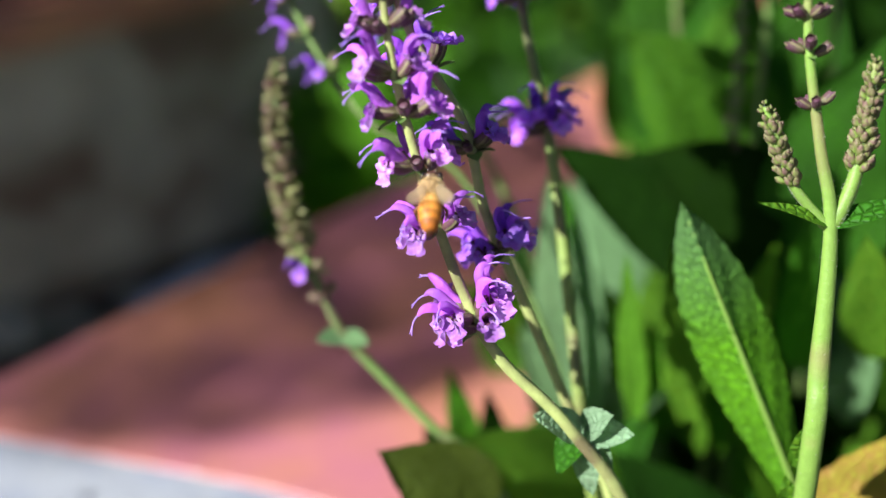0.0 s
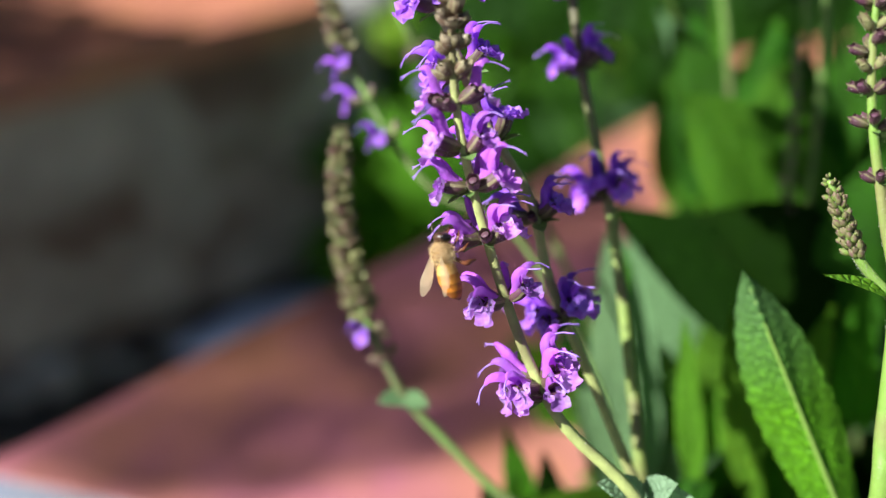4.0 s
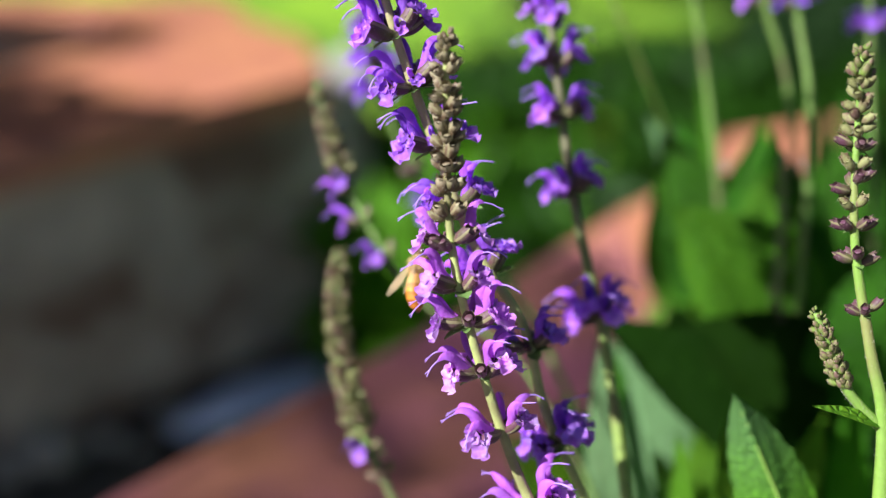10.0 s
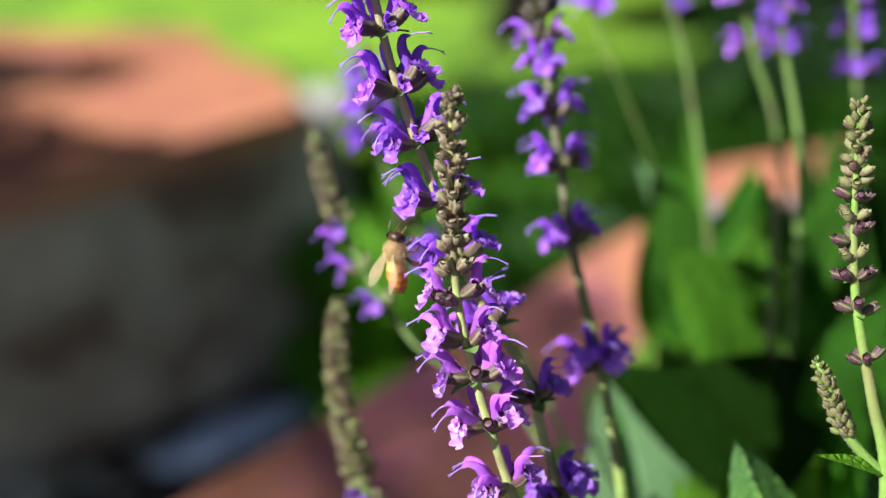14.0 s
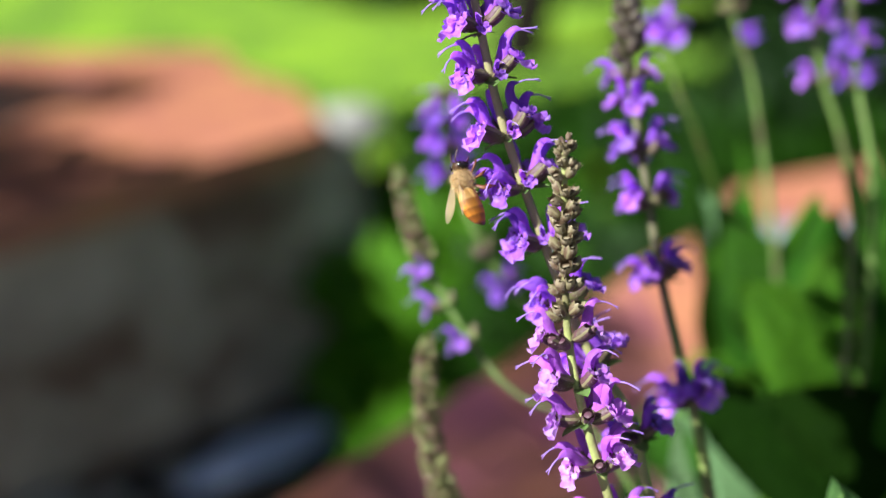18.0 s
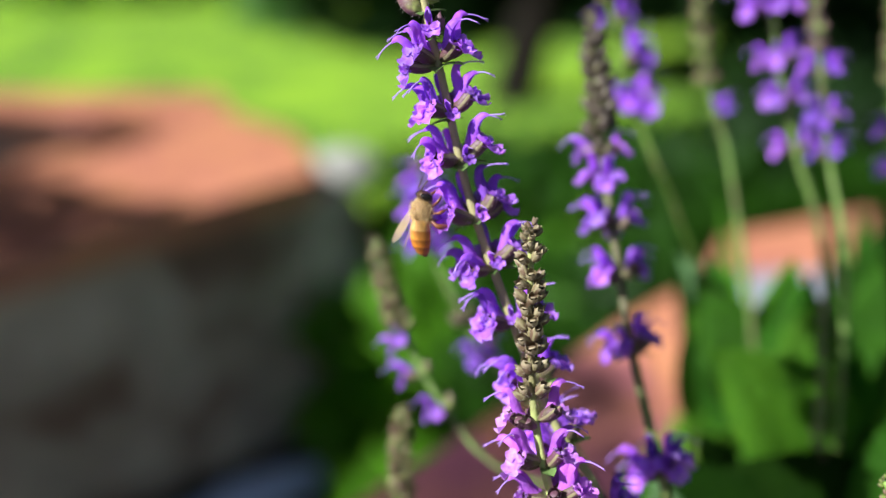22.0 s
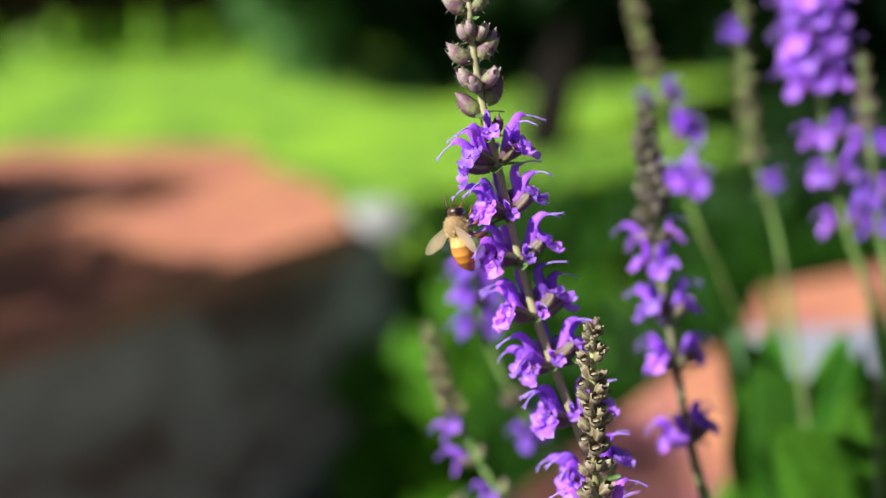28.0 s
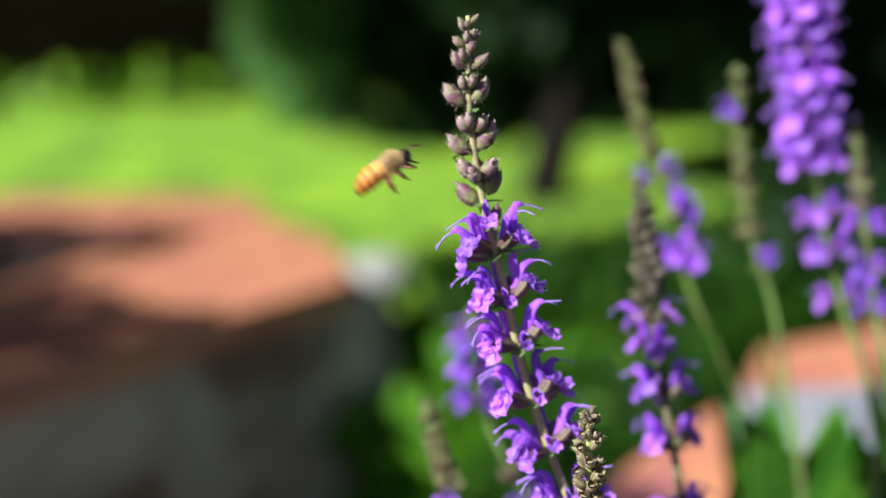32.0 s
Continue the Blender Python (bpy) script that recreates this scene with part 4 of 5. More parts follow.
flower_spike("slim sage spike with pale tip and scattered violet flowers", [(0.0460, 0.3124, 0.1150), (0.0480, 0.3147, 0.2500), (0.0507, 0.3052, 0.3072), (0.0367, 0.2862, 0.3494), (0.0303, 0.2802, 0.3636), (0.0253, 0.2802, 0.3775), (0.0197, 0.2802, 0.3999), (0.0150, 0.2802, 0.4173), (0.0111, 0.2802, 0.4335)],
             [0.0006, 0.0006, 0.0006, 0.0006, 0.0004],
             [(0.3780, "F", [190, 250, 350, 300], 1.071), (0.3893, "F", [0, 320], 1.071), (0.3994, "F", [340, 200], 0.833)] + rows_of("G", 0.4048, 0.4286, 9, 4, 0.714, 0.535) + rows_of("G", 0.4304, 0.4339, 3, 4, 0.416, 0.238), 6, STEM_PALE, corollas=SHADED_COROLLAS)
flower_spike("violet sage spike close behind the tall one", [(0.036, 0.235, 0.115), (0.032, 0.238, 0.22), (0.010, 0.2460, 0.292), (-0.0150, 0.25, 0.326), (-0.0265, 0.25, 0.3530), (-0.0276, 0.25, 0.3720), (-0.0278, 0.25, 0.3765)],
             [0.0009, 0.0009, 0.0008, 0.0006],
             [(0.3250, "F", [170, 230, 300, 10], 0.85), (0.3340, "D", [180, 240, 300, 0], 0.8), (0.3540, "F", [180, 225, 290, 350, 60], 0.85), (0.3605, "F", [190, 250, 310, 20], 0.85), (0.3670, "F", [180, 240, 300, 350], 0.8), (0.3720, "D", [0, 90, 180, 270], 0.6)], 7, STEM_DARK, corollas=SHADED_COROLLAS)
# the budding shoot with its fork
flower_spike("pale green sage shoot with whorls of closed buds", [(0.060, 0.145, 0.115), (0.0615, 0.148, 0.22), (0.0622, 0.1505, 0.2819), (0.0626, 0.1541, 0.2964), (0.0629, 0.1598, 0.3194), (0.0603, 0.1631, 0.3325), (0.0573, 0.1680, 0.3518), (0.0578, 0.1745, 0.3780)],
             [0.0018, 0.0018, 0.0018, 0.0017, 0.0011, 0.0009, 0.0007, 0.0004],
             [(0.3380, "C", [180, 0, 270, 100], 0.60), (0.3458, "C", [185, 5, 265, 90], 0.66), (0.3514, "C", [180, 350, 225, 300, 80], 0.68), (0.3545, "G", [230, 320, 180, 20, 100], 0.62), (0.3576, "C", [180, 0, 270, 90], 0.66), (0.3606, "G", [225, 315, 45, 180, 0], 0.64), (0.3634, "C", [180, 0, 270, 90], 0.60)]
             + rows_of("G", 0.3656, 0.3738, 6, 4, 0.62, 0.50) + rows_of("M", 0.3744, 0.3780, 4, 4, 0.50, 0.30), 8, STEM_PALE)
flower_spike("small side shoot tipped with a tight green bud cone", [(0.0626, 0.1600, 0.3190), (0.0590, 0.1608, 0.3228), (0.0563, 0.1616, 0.3265), (0.0535, 0.1632, 0.3330), (0.0517, 0.1644, 0.3378)], [0.0009, 0.0008, 0.0005], rows_of("M", 0.3262, 0.3348, 11, 6, 0.46, 0.34, 32) + rows_of("M", 0.3354, 0.3378, 4, 4, 0.36, 0.18), 9, STEM_PALE)
flower_spike("side shoot tipped with a tight pinkish bud cone", [(0.0634, 0.1600, 0.3195), (0.0655, 0.1612, 0.3248), (0.0668, 0.1627, 0.3305), (0.0676, 0.1645, 0.3375), (0.0681, 0.1661, 0.3443)], [0.0012, 0.001, 0.0005], rows_of("M", 0.3285, 0.3405, 14, 6, 0.54, 0.36, 32) + rows_of("M", 0.3412, 0.3444, 5, 4, 0.40, 0.18), 10, STEM_PALE)
# the cluster further back
flower_spike("full violet sage spike in the back of the clump", [(0.0850, 0.2626, 0.1150), (0.0800, 0.2679, 0.2700), (0.0722, 0.2732, 0.3400), (0.0641, 0.2732, 0.3669), (0.0580, 0.2732, 0.3925), (0.0548, 0.2732, 0.4187), (0.0512, 0.2732, 0.4503), (0.0501, 0.2732, 0.4629)],
             [0.0009, 0.0009, 0.0007, 0.0005],
             [(0.3669, "F", [190, 350], 0.840), (0.3799, "F", [185, 240, 300, 0], 0.892), (0.3888, "F", [190, 250, 340, 20], 0.945)] + rows_of("F", 0.4020, 0.4545, 11, 7, 1.15, 1.02, 37) + rows_of("D", 0.4576, 0.4629, 3, 4, 0.525, 0.315), 11, STEM_DARK)
flower_spike("fading sage spike with grey-green calyxes", [(0.0620, 0.2753, 0.1150), (0.0600, 0.2795, 0.2800), (0.0512, 0.2837, 0.3558), (0.0428, 0.2837, 0.3872), (0.0398, 0.2837, 0.4261)], [0.0009, 0.0009, 0.0007, 0.0005],
             [(0.3746, "F", [300, 0], 0.735)] + rows_of("G", 0.3831, 0.4229, 11, 4, 0.735, 0.473) + [(0.4135, "F", [185, 250], 0.735)], 12, STEM_DARK, corollas=SHADED_COROLLAS)
flower_spike("tall sage spike with grey buds and low violet flowers", [(0.0980, 0.2626, 0.1150), (0.0960, 0.2679, 0.2800), (0.0910, 0.2732, 0.3452), (0.0884, 0.2732, 0.3684), (0.0853, 0.2732, 0.3936), (0.0844, 0.2732, 0.4083)], [0.0009, 0.0009, 0.0007, 0.0005],
             [(0.3599, "F", [190, 250, 320], 0.74), (0.3694, "F", [180, 0, 280], 0.74), (0.3768, "F", [350, 20, 280], 0.74)] + rows_of("G", 0.3831, 0.4072, 9, 4, 0.683, 0.315), 13, STEM_DARK, corollas=SHADED_COROLLAS)
flower_spike("violet sage spike among the back stems", [(0.0750, 0.2469, 0.1150), (0.0730, 0.2521, 0.2800), (0.0732, 0.2574, 0.3400), (0.0690, 0.2626, 0.3680), (0.0659, 0.2648, 0.3925), (0.0638, 0.2658, 0.4103)], [0.0009, 0.0009, 0.0007, 0.0005],
             [(0.3680, "F", [180, 0, 270], 0.74), (0.3768, "F", [200, 250, 330], 0.74), (0.3872, "F", [180, 300, 0], 0.74)] + rows_of("D", 0.3936, 0.4093, 6, 4, 0.630, 0.315), 14, STEM_DARK, corollas=SHADED_COROLLAS)
flower_spike("slender spent sage spike among the leaves", [(0.0620, 0.2379, 0.1150), (0.0664, 0.2400, 0.2263), (0.0653, 0.2427, 0.2851), (0.0651, 0.2438, 0.3172), (0.0643, 0.2443, 0.3386)], [0.0009, 0.0009, 0.0007, 0.0005],
             rows_of("D", 0.2926, 0.3365, 12, 4, 0.482, 0.300), 15, STEM_DARK)


# ---- leaves ----
def leaf_mesh(name, length, width, curl, fold, material, seed, blunt=0.75, relief=0.03, cell=0.0030, fine=4):
    """A sage leaf along x with a scalloped edge, bulging between its veins; it rises along z by curl."""
    rnd = random.Random(seed)
    ph = rnd.uniform(0, 6)
    teeth = max(10, round(length / 0.0022))
    na, nb = length / cell, max(1.5, width / cell * 0.8)
    nu, nv = max(24, int(na * fine)), 2 * max(5, int(nb * fine * 0.7))

    def fn(u, v):
        w = width * 0.5 * (math.sin(math.pi * min(1.0, 0.06 + 0.94 * u) ** blunt) ** 0.85 + 0.03) * (1 + 0.07 * abs(math.sin(teeth * 1.57 * u + ph)) * abs(v) ** 4)
        a, b = u * na - abs(v) * nb * 0.5 + 0.3 * math.sin(7 * u + ph), abs(v) * nb + 0.25 * math.sin(23 * u)
        bulge = math.sqrt(abs(math.sin(math.pi * a) * math.sin(math.pi * b))) * (0.7 + 0.3 * math.sin(31 * u + 11 * v + ph))
        z = curl * u * u + fold * abs(v) * w + relief * width * bulge * (1 - 0.3 * abs(v)) + 0.04 * width * math.sin(8 * u + 3 * v + ph) * abs(v)
        return Vector((length * u - 0.02 * length * abs(v) ** 2, w * v, z))
    return mesh_of(name, *sheet(fn, nu, nv), material)


def leaf_pose(foot, tip, face):
    """The pose of a leaf from its foot towards its tip, its upper side towards face."""
    x = (Vector(tip) - Vector(foot)).normalized()
    z = Vector(face)
    z = (z - x * z.dot(x)).normalized()
    y = z.cross(x)
    m = Matrix((x, y, z)).transposed().to_4x4()
    m.translation = foot
    return m


foliage = thing("sage_plant", (0.05, 0.2, 0.11), "leafy base of a sage plant with crinkled toothed leaves", "plant")


def leaf(foot, tip, width, face, material, seed, curl=0.0, fold=0.15, label="", blunt=0.75, relief=0.0):
    length = (Vector(tip) - Vector(foot)).length
    m = leaf_pose(foot, tip, face)
    return part_of("leaf", leaf_mesh("leaf", length, width, curl, fold, material, seed, blunt, relief or (0.012 if width > 0.0125 else 0.05), 0.0024 if relief or width <= 0.0125 else 0.004, 4 if relief or width <= 0.0125 else 3), foliage, Matrix.Translation(-foliage.location) @ m, label)


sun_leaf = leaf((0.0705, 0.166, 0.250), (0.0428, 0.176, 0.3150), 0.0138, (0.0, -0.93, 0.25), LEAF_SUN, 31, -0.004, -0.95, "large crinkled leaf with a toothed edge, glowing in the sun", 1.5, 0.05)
part_of("midrib", mesh_of("midrib", *tube([Vector((0.071 * u, 0, -0.004 * u * u + 0.0001)) for u in (0, 0.2, 0.4, 0.6, 0.8, 0.95)], [0.0006, 0.00055, 0.0005, 0.0004, 0.0003, 0.0001], 7), STEM_PALE), sun_leaf, None, "pale yellow-green midrib")
leaf((0.0640, 0.158, 0.242), (0.0900, 0.172, 0.272), 0.018, (-0.3, -0.6, 0.8), LEAF_OLD, 32, 0.0, 0.2, "yellowing leaf with a reddish midrib")
leaf((0.0090, 0.180, 0.245), (-0.0115, 0.172, 0.2645), 0.017, (0.0, -0.75, 0.65), LEAF_OLIVE, 33, -0.003, 0.1)
leaf((0.027, 0.218, 0.238), (0.0215, 0.226, 0.300), 0.011, (-0.3, -0.9, 0.3), LEAF_GREY, 34, -0.004, 0.15)
leaf((0.0335, 0.222, 0.238), (0.0285, 0.229, 0.296), 0.009, (-0.4, -0.8, 0.4), LEAF_GREY, 121, -0.003, 0.2)
leaf((0.036, 0.226, 0.236), (0.0255, 0.236, 0.294), 0.012, (-0.2, -0.9, 0.3), LEAF, 122, -0.003, 0.2)
leaf((0.0790, 0.238, 0.2620), (0.0250, 0.231, 0.3045), 0.024, (0.72, -0.7, 0.05), LEAF_SHADED, 35, -0.006, 0.15, "broad green leaf coloured dark for shade")
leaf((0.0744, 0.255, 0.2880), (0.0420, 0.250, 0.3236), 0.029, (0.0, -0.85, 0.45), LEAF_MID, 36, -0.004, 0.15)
leaf((0.0790, 0.241, 0.2830), (0.0430, 0.237, 0.2980), 0.022, (0.72, -0.7, 0.05), LEAF_SHADED, 70, -0.004, 0.15)
leaf((0.0545, 0.292, 0.2800), (0.0488, 0.290, 0.3330), 0.016, (-0.1, -0.9, 0.3), LEAF, 71, -0.003, 0.15)
leaf((0.0530, 0.203, 0.2500), (0.0450, 0.200, 0.2940), 0.008, (-0.4, -0.8, 0.4), LEAF_BRIGHT, 37, -0.003, 0.2)
leaf((0.0420, 0.207, 0.2480), (0.0368, 0.205, 0.2892), 0.006, (-0.3, -0.9, 0.4), LEAF_BRIGHT, 38, -0.003, 0.2)
leaf((0.0685, 0.262, 0.286), (0.0670, 0.270, 0.3315), 0.018, (-0.3, -0.9, 0.2), LEAF_MID, 39, -0.002, 0.3)
leaf((0.0740, 0.272, 0.288), (0.0634, 0.270, 0.3345), 0.026, (-0.3, -0.85, 0.4), LEAF, 40, -0.004, 0.15)
leaf((0.0640, 0.285, 0.296), (0.0440, 0.285, 0.326), 0.022, (-0.4, -0.8, 0.3), LEAF, 41, -0.003, 0.15)
leaf((0.086, 0.240, 0.270), (0.092, 0.228, 0.330), 0.030, (-0.3, -0.9, 0.3), LEAF, 42, -0.004, 0.15)
leaf((0.0790, 0.278, 0.285), (0.0717, 0.275, 0.327), 0.022, (-0.2, -0.9, 0.3), LEAF_MID, 45, -0.002, 0.2)
leaf((0.0640, 0.290, 0.285), (0.0434, 0.290, 0.331), 0.020, (0.1, -0.9, 0.3), LEAF_SHADED, 46, -0.002, 0.2)
leaf((0.0930, 0.205, 0.265), (0.0830, 0.198, 0.297), 0.013, (-0.4, -0.7, 0.5), LEAF_BRIGHT, 47, -0.002, 0.2)
leaf((0.0625, 0.1598, 0.3196), (0.0515, 0.1570, 0.3262), 0.0024, (-0.1, -0.4, 0.9), LEAF_BRIGHT, 43, -0.002, 0.2)
leaf((0.0632, 0.1598, 0.3196), (0.0755, 0.1590, 0.3255), 0.0034, (0.1, -0.5, 0.85), LEAF, 44, -0.002, 0.2)
for k, (dx, dz, mat) in enumerate(((0.005, 0.009, LEAF_PALE), (0.010, 0.004, LEAF_PALE), (-0.010, 0.009, LEAF_PALE), (0.002, -0.013, LEAF_PALE), (0.006, -0.006, LEAF_PALE), (-0.006, -0.006, LEAF))):
    leaf((0.0245, 0.1560, 0.2820), (0.0245 + dx * 0.8, 0.151, 0.2820 + dz * 0.8), 0.0056, (-0.55, -0.5, 0.68), mat, 50 + k, -0.001, 0.2)
for k, (dx, dz) in enumerate(((-0.002, 0.007), (0.000, 0.010))):
    leaf((0.0612, 0.154, 0.268 + 0.008 * k), (0.0612 + dx, 0.152, 0.268 + 0.008 * k + dz), 0.003, (-0.3, -0.8, 0.5), LEAF_BRIGHT, 60 + k, -0.001, 0.3)
for k, (dx, dz) in enumerate(((-0.005, 0.001), (0.006, 0.000))):
    leaf((-0.0215, 0.1967, 0.2762), (-0.0215 + dx, 0.193, 0.2762 + dz), 0.004, (0, -0.6, 0.8), LEAF_GREY, 66 + k)

for k, (fx, fz, tx, tz, w, mat) in enumerate(((0.046, 0.222, 0.041, 0.268, 0.010, LEAF_BRIGHT), (0.050, 0.222, 0.050, 0.262, 0.011, LEAF_BRIGHT), (0.060, 0.222, 0.056, 0.256, 0.012, LEAF_BRIGHT), (0.066, 0.222, 0.062, 0.246, 0.011, LEAF_MID), (0.040, 0.222, 0.046, 0.246, 0.009, LEAF_BRIGHT),
                                               (0.070, 0.244, 0.072, 0.281, 0.010, LEAF_BRIGHT), (0.084, 0.246, 0.079, 0.286, 0.012, LEAF_MID), (0.102, 0.236, 0.104, 0.272, 0.014, LEAF_BRIGHT), (0.095, 0.232, 0.098, 0.258, 0.013, LEAF_GREY))):
    leaf((fx, 0.230, fz), (tx, 0.226, tz), w, (-0.56, -0.5, 0.66), mat, 80 + k, -0.003, 0.2)
leaf((0.0665, 0.272, 0.270), (0.0680, 0.268, 0.3365), 0.015, (-0.2, -0.8, 0.5), LEAF, 95, -0.002, 0.25)
leaf((0.093, 0.302, 0.275), (0.097, 0.300, 0.327), 0.018, (-0.3, -0.8, 0.4), LEAF, 90, -0.003, 0.15)
leaf((0.083, 0.308, 0.268), (0.088, 0.305, 0.315), 0.020, (-0.2, -0.9, 0.3), LEAF_MID, 91, -0.003, 0.15)
leaf((0.066, 0.300, 0.270), (0.0715, 0.298, 0.329), 0.022, (-0.3, -0.8, 0.5), LEAF_MID, 93, -0.003, 0.15)
leaf((0.050, 0.300, 0.275), (0.047, 0.298, 0.322), 0.016, (-0.3, -0.8, 0.5), LEAF_MID, 94, -0.003, 0.15)
leaf((0.064, 0.302, 0.296), (0.040, 0.300, 0.331), 0.010, (-0.5, -0.6, 0.6), LEAF_GREY, 92, -0.002, 0.2)

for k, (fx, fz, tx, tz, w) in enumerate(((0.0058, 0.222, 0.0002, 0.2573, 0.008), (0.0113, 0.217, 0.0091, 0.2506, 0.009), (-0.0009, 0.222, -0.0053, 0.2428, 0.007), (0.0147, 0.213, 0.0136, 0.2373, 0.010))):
    leaf((fx, 0.214, fz), (tx, 0.212, tz), w, (0.3, -0.9, 0.2), LEAF_MID if k == 0 else LEAF_SHADED, 96 + k, -0.002, 0.2)
leaf((0.0640, 0.285, 0.285), (0.0432, 0.296, 0.3320), 0.011, (-0.4, -0.8, 0.4), LEAF_GREY, 105, -0.002, 0.2)
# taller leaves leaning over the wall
for k, (tx, ty, tz, w, mat) in enumerate(((0.1072, 0.378, 0.3203, 0.012, LEAF_SHADED), (0.1220, 0.396, 0.3140, 0.018, LEAF), (0.1359, 0.414, 0.3066, 0.020, LEAF_SHADED), (0.0651, 0.36, 0.3302, 0.008, LEAF_MID), (0.0543, 0.396, 0.3245, 0.008, LEAF_SHADED))):
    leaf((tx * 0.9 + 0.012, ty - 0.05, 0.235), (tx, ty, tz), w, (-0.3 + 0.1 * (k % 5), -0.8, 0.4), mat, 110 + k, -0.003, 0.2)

# the thicket of leaves behind and below, each turned its own way
rnd = random.Random(77)
# Shade-coloured leaves fill in the dark gaps of the thicket.
MATS = [LEAF, LEAF_BRIGHT, LEAF_SHADED, LEAF_SHADED, LEAF_BRIGHT, LEAF_SHADED, LEAF_GREY, LEAF_MID]
thicket = []
for k in range(320):
    x, y, z = rnd.uniform(0.02, 0.20), rnd.uniform(0.19, 0.30), rnd.uniform(0.14, 0.235)
    if k < 22:
        x, y, z = rnd.uniform(0.02, 0.13), rnd.uniform(0.15, 0.2), rnd.uniform(0.14, 0.20)
    elif k > 130:
        x, y, z = rnd.uniform(0.045, 0.24), rnd.uniform(0.29, 0.40), rnd.uniform(0.17, 0.240)
    z += 0.10 * max(0, x - 0.07)
    thicket.append((x, y, z))
SHARED = [leaf_mesh("leaf", 0.060, 0.026, -0.008, 0.15, m, 100 + i, relief=0.012, cell=0.006, fine=3) for i, m in enumerate(MATS)]
for k, (x, y, z) in enumerate(thicket):
    a = rnd.uniform(0, 6.28)
    way = Vector((math.cos(a) * 0.6 - 0.1, math.sin(a) * 0.6 - 0.15, rnd.uniform(0.5, 1.1)))
    face = Vector((-0.4, -0.6, 0.6)) + Vector((rnd.gauss(0, 0.3), rnd.gauss(0, 0.3), rnd.gauss(0, 0.3)))
    s = rnd.uniform(0.45, 1.0)
    part_of("leaf", SHARED[k % len(SHARED)], foliage, Matrix.Translation(-foliage.location) @ leaf_pose((x, y, z), Vector((x, y, z)) + way, face) @ Matrix.Scale(s, 4))


# ---- honeybee: x ahead, z its back ----
def band_shade():
    m = shade("banded abdomen", (0.62, 0.24, 0.035), 0.5, 0.2, 900, 0.5, 3000, sheer=0.2)
    nt = m.node_tree
    nodes, link = nt.nodes, nt.links.new
    tex = nodes.new("ShaderNodeTexCoord")
    sep = nodes.new("ShaderNodeSeparateXYZ")
    link(tex.outputs["Object"], sep.inputs[0])
    r = nodes.new("ShaderNodeValToRGB")
    span = nodes.new("ShaderNodeMapRange")
    span.inputs["From Min"].default_value, span.inputs["From Max"].default_value = -0.0070, 0.0
    link(sep.outputs["X"], span.inputs["Value"])
    link(span.outputs[0], r.inputs["Fac"])
    r.color_ramp.elements[0].position, r.color_ramp.elements[0].color = 0.0, (0.02, 0.012, 0.008, 1)
    r.color_ramp.elements[1].position, r.color_ramp.elements[1].color = 1.0, (0.75, 0.42, 0.10, 1)
    for at, c in ((0.13, (0.06, 0.025, 0.012, 1)), (0.20, (0.60, 0.19, 0.018, 1)), (0.34, (0.30, 0.10, 0.018, 1)), (0.39, (0.78, 0.28, 0.025, 1)), (0.53, (0.42, 0.15, 0.022, 1)), (0.58, (0.84, 0.36, 0.05, 1)), (0.76, (0.50, 0.19, 0.028, 1)), (0.81, (0.84, 0.50, 0.14, 1))):
        e = r.color_ramp.elements.new(at)
        e.color = c
    bsdf = nodes["Principled BSDF"]
    link(r.outputs["Color"], bsdf.inputs["Base Color"])
    return m


ABDOMEN = band_shade()
FUZZ = shade("pale fuzzy hair", (0.76, 0.56, 0.26), 0.85, 0.35, 1500, 0.9, 4000, sheer=0.1)
SHELL = shade("dark brown shell", (0.07, 0.035, 0.018), 0.35, 0.4, 800, 0.3, 2500)
THORAX = shade("brown thorax", (0.30, 0.19, 0.08), 0.8, 0.5, 500, 0.8, 3000)
EYE_MAT = shade("black eye", (0.012, 0.009, 0.008), 0.15, 0.3, 800)
LEG_MAT = shade("reddish leg", (0.17, 0.055, 0.02), 0.4, 0.35, 900, 0.3, 2500)
WING = shade("clear wing", (0.74, 0.58, 0.35), 0.25, 0.2, 700, sheer=0.5)
wing_nodes = WING.node_tree.nodes
clear = wing_nodes.new("ShaderNodeBsdfTransparent")
clear_mix = wing_nodes.new("ShaderNodeMixShader")
clear_mix.inputs["Fac"].default_value = 0.58
wing_out = wing_nodes["Material Output"].inputs["Surface"]
WING.node_tree.links.new(wing_out.links[0].from_socket, clear_mix.inputs[1])
WING.node_tree.links.new(clear.outputs[0], clear_mix.inputs[2])
WING.node_tree.links.new(clear_mix.outputs[0], wing_out)

bee = thing("honeybee", (0, 0, 0), "honeybee with a fuzzy pale thorax and banded orange abdomen", "bee")
bee.scale = (0.96, 0.96, 0.96)
bee_line = curve_points([(0.9, 0, 0.1), (-0.9, 0, 0.35), (-2.7, 0, 0.2), (-4.6, 0, -0.3), (-6.3, 0, -1.1)], 5)
part_of("abdomen", mesh_of("abdomen", *scaled(tube(bee_line, ramp([1.1, 1.5, 1.75, 1.8, 1.65, 1.2, 0.25], len(bee_line)), 14, 1.05, (0, 1, 0)), MM), ABDOMEN), bee)


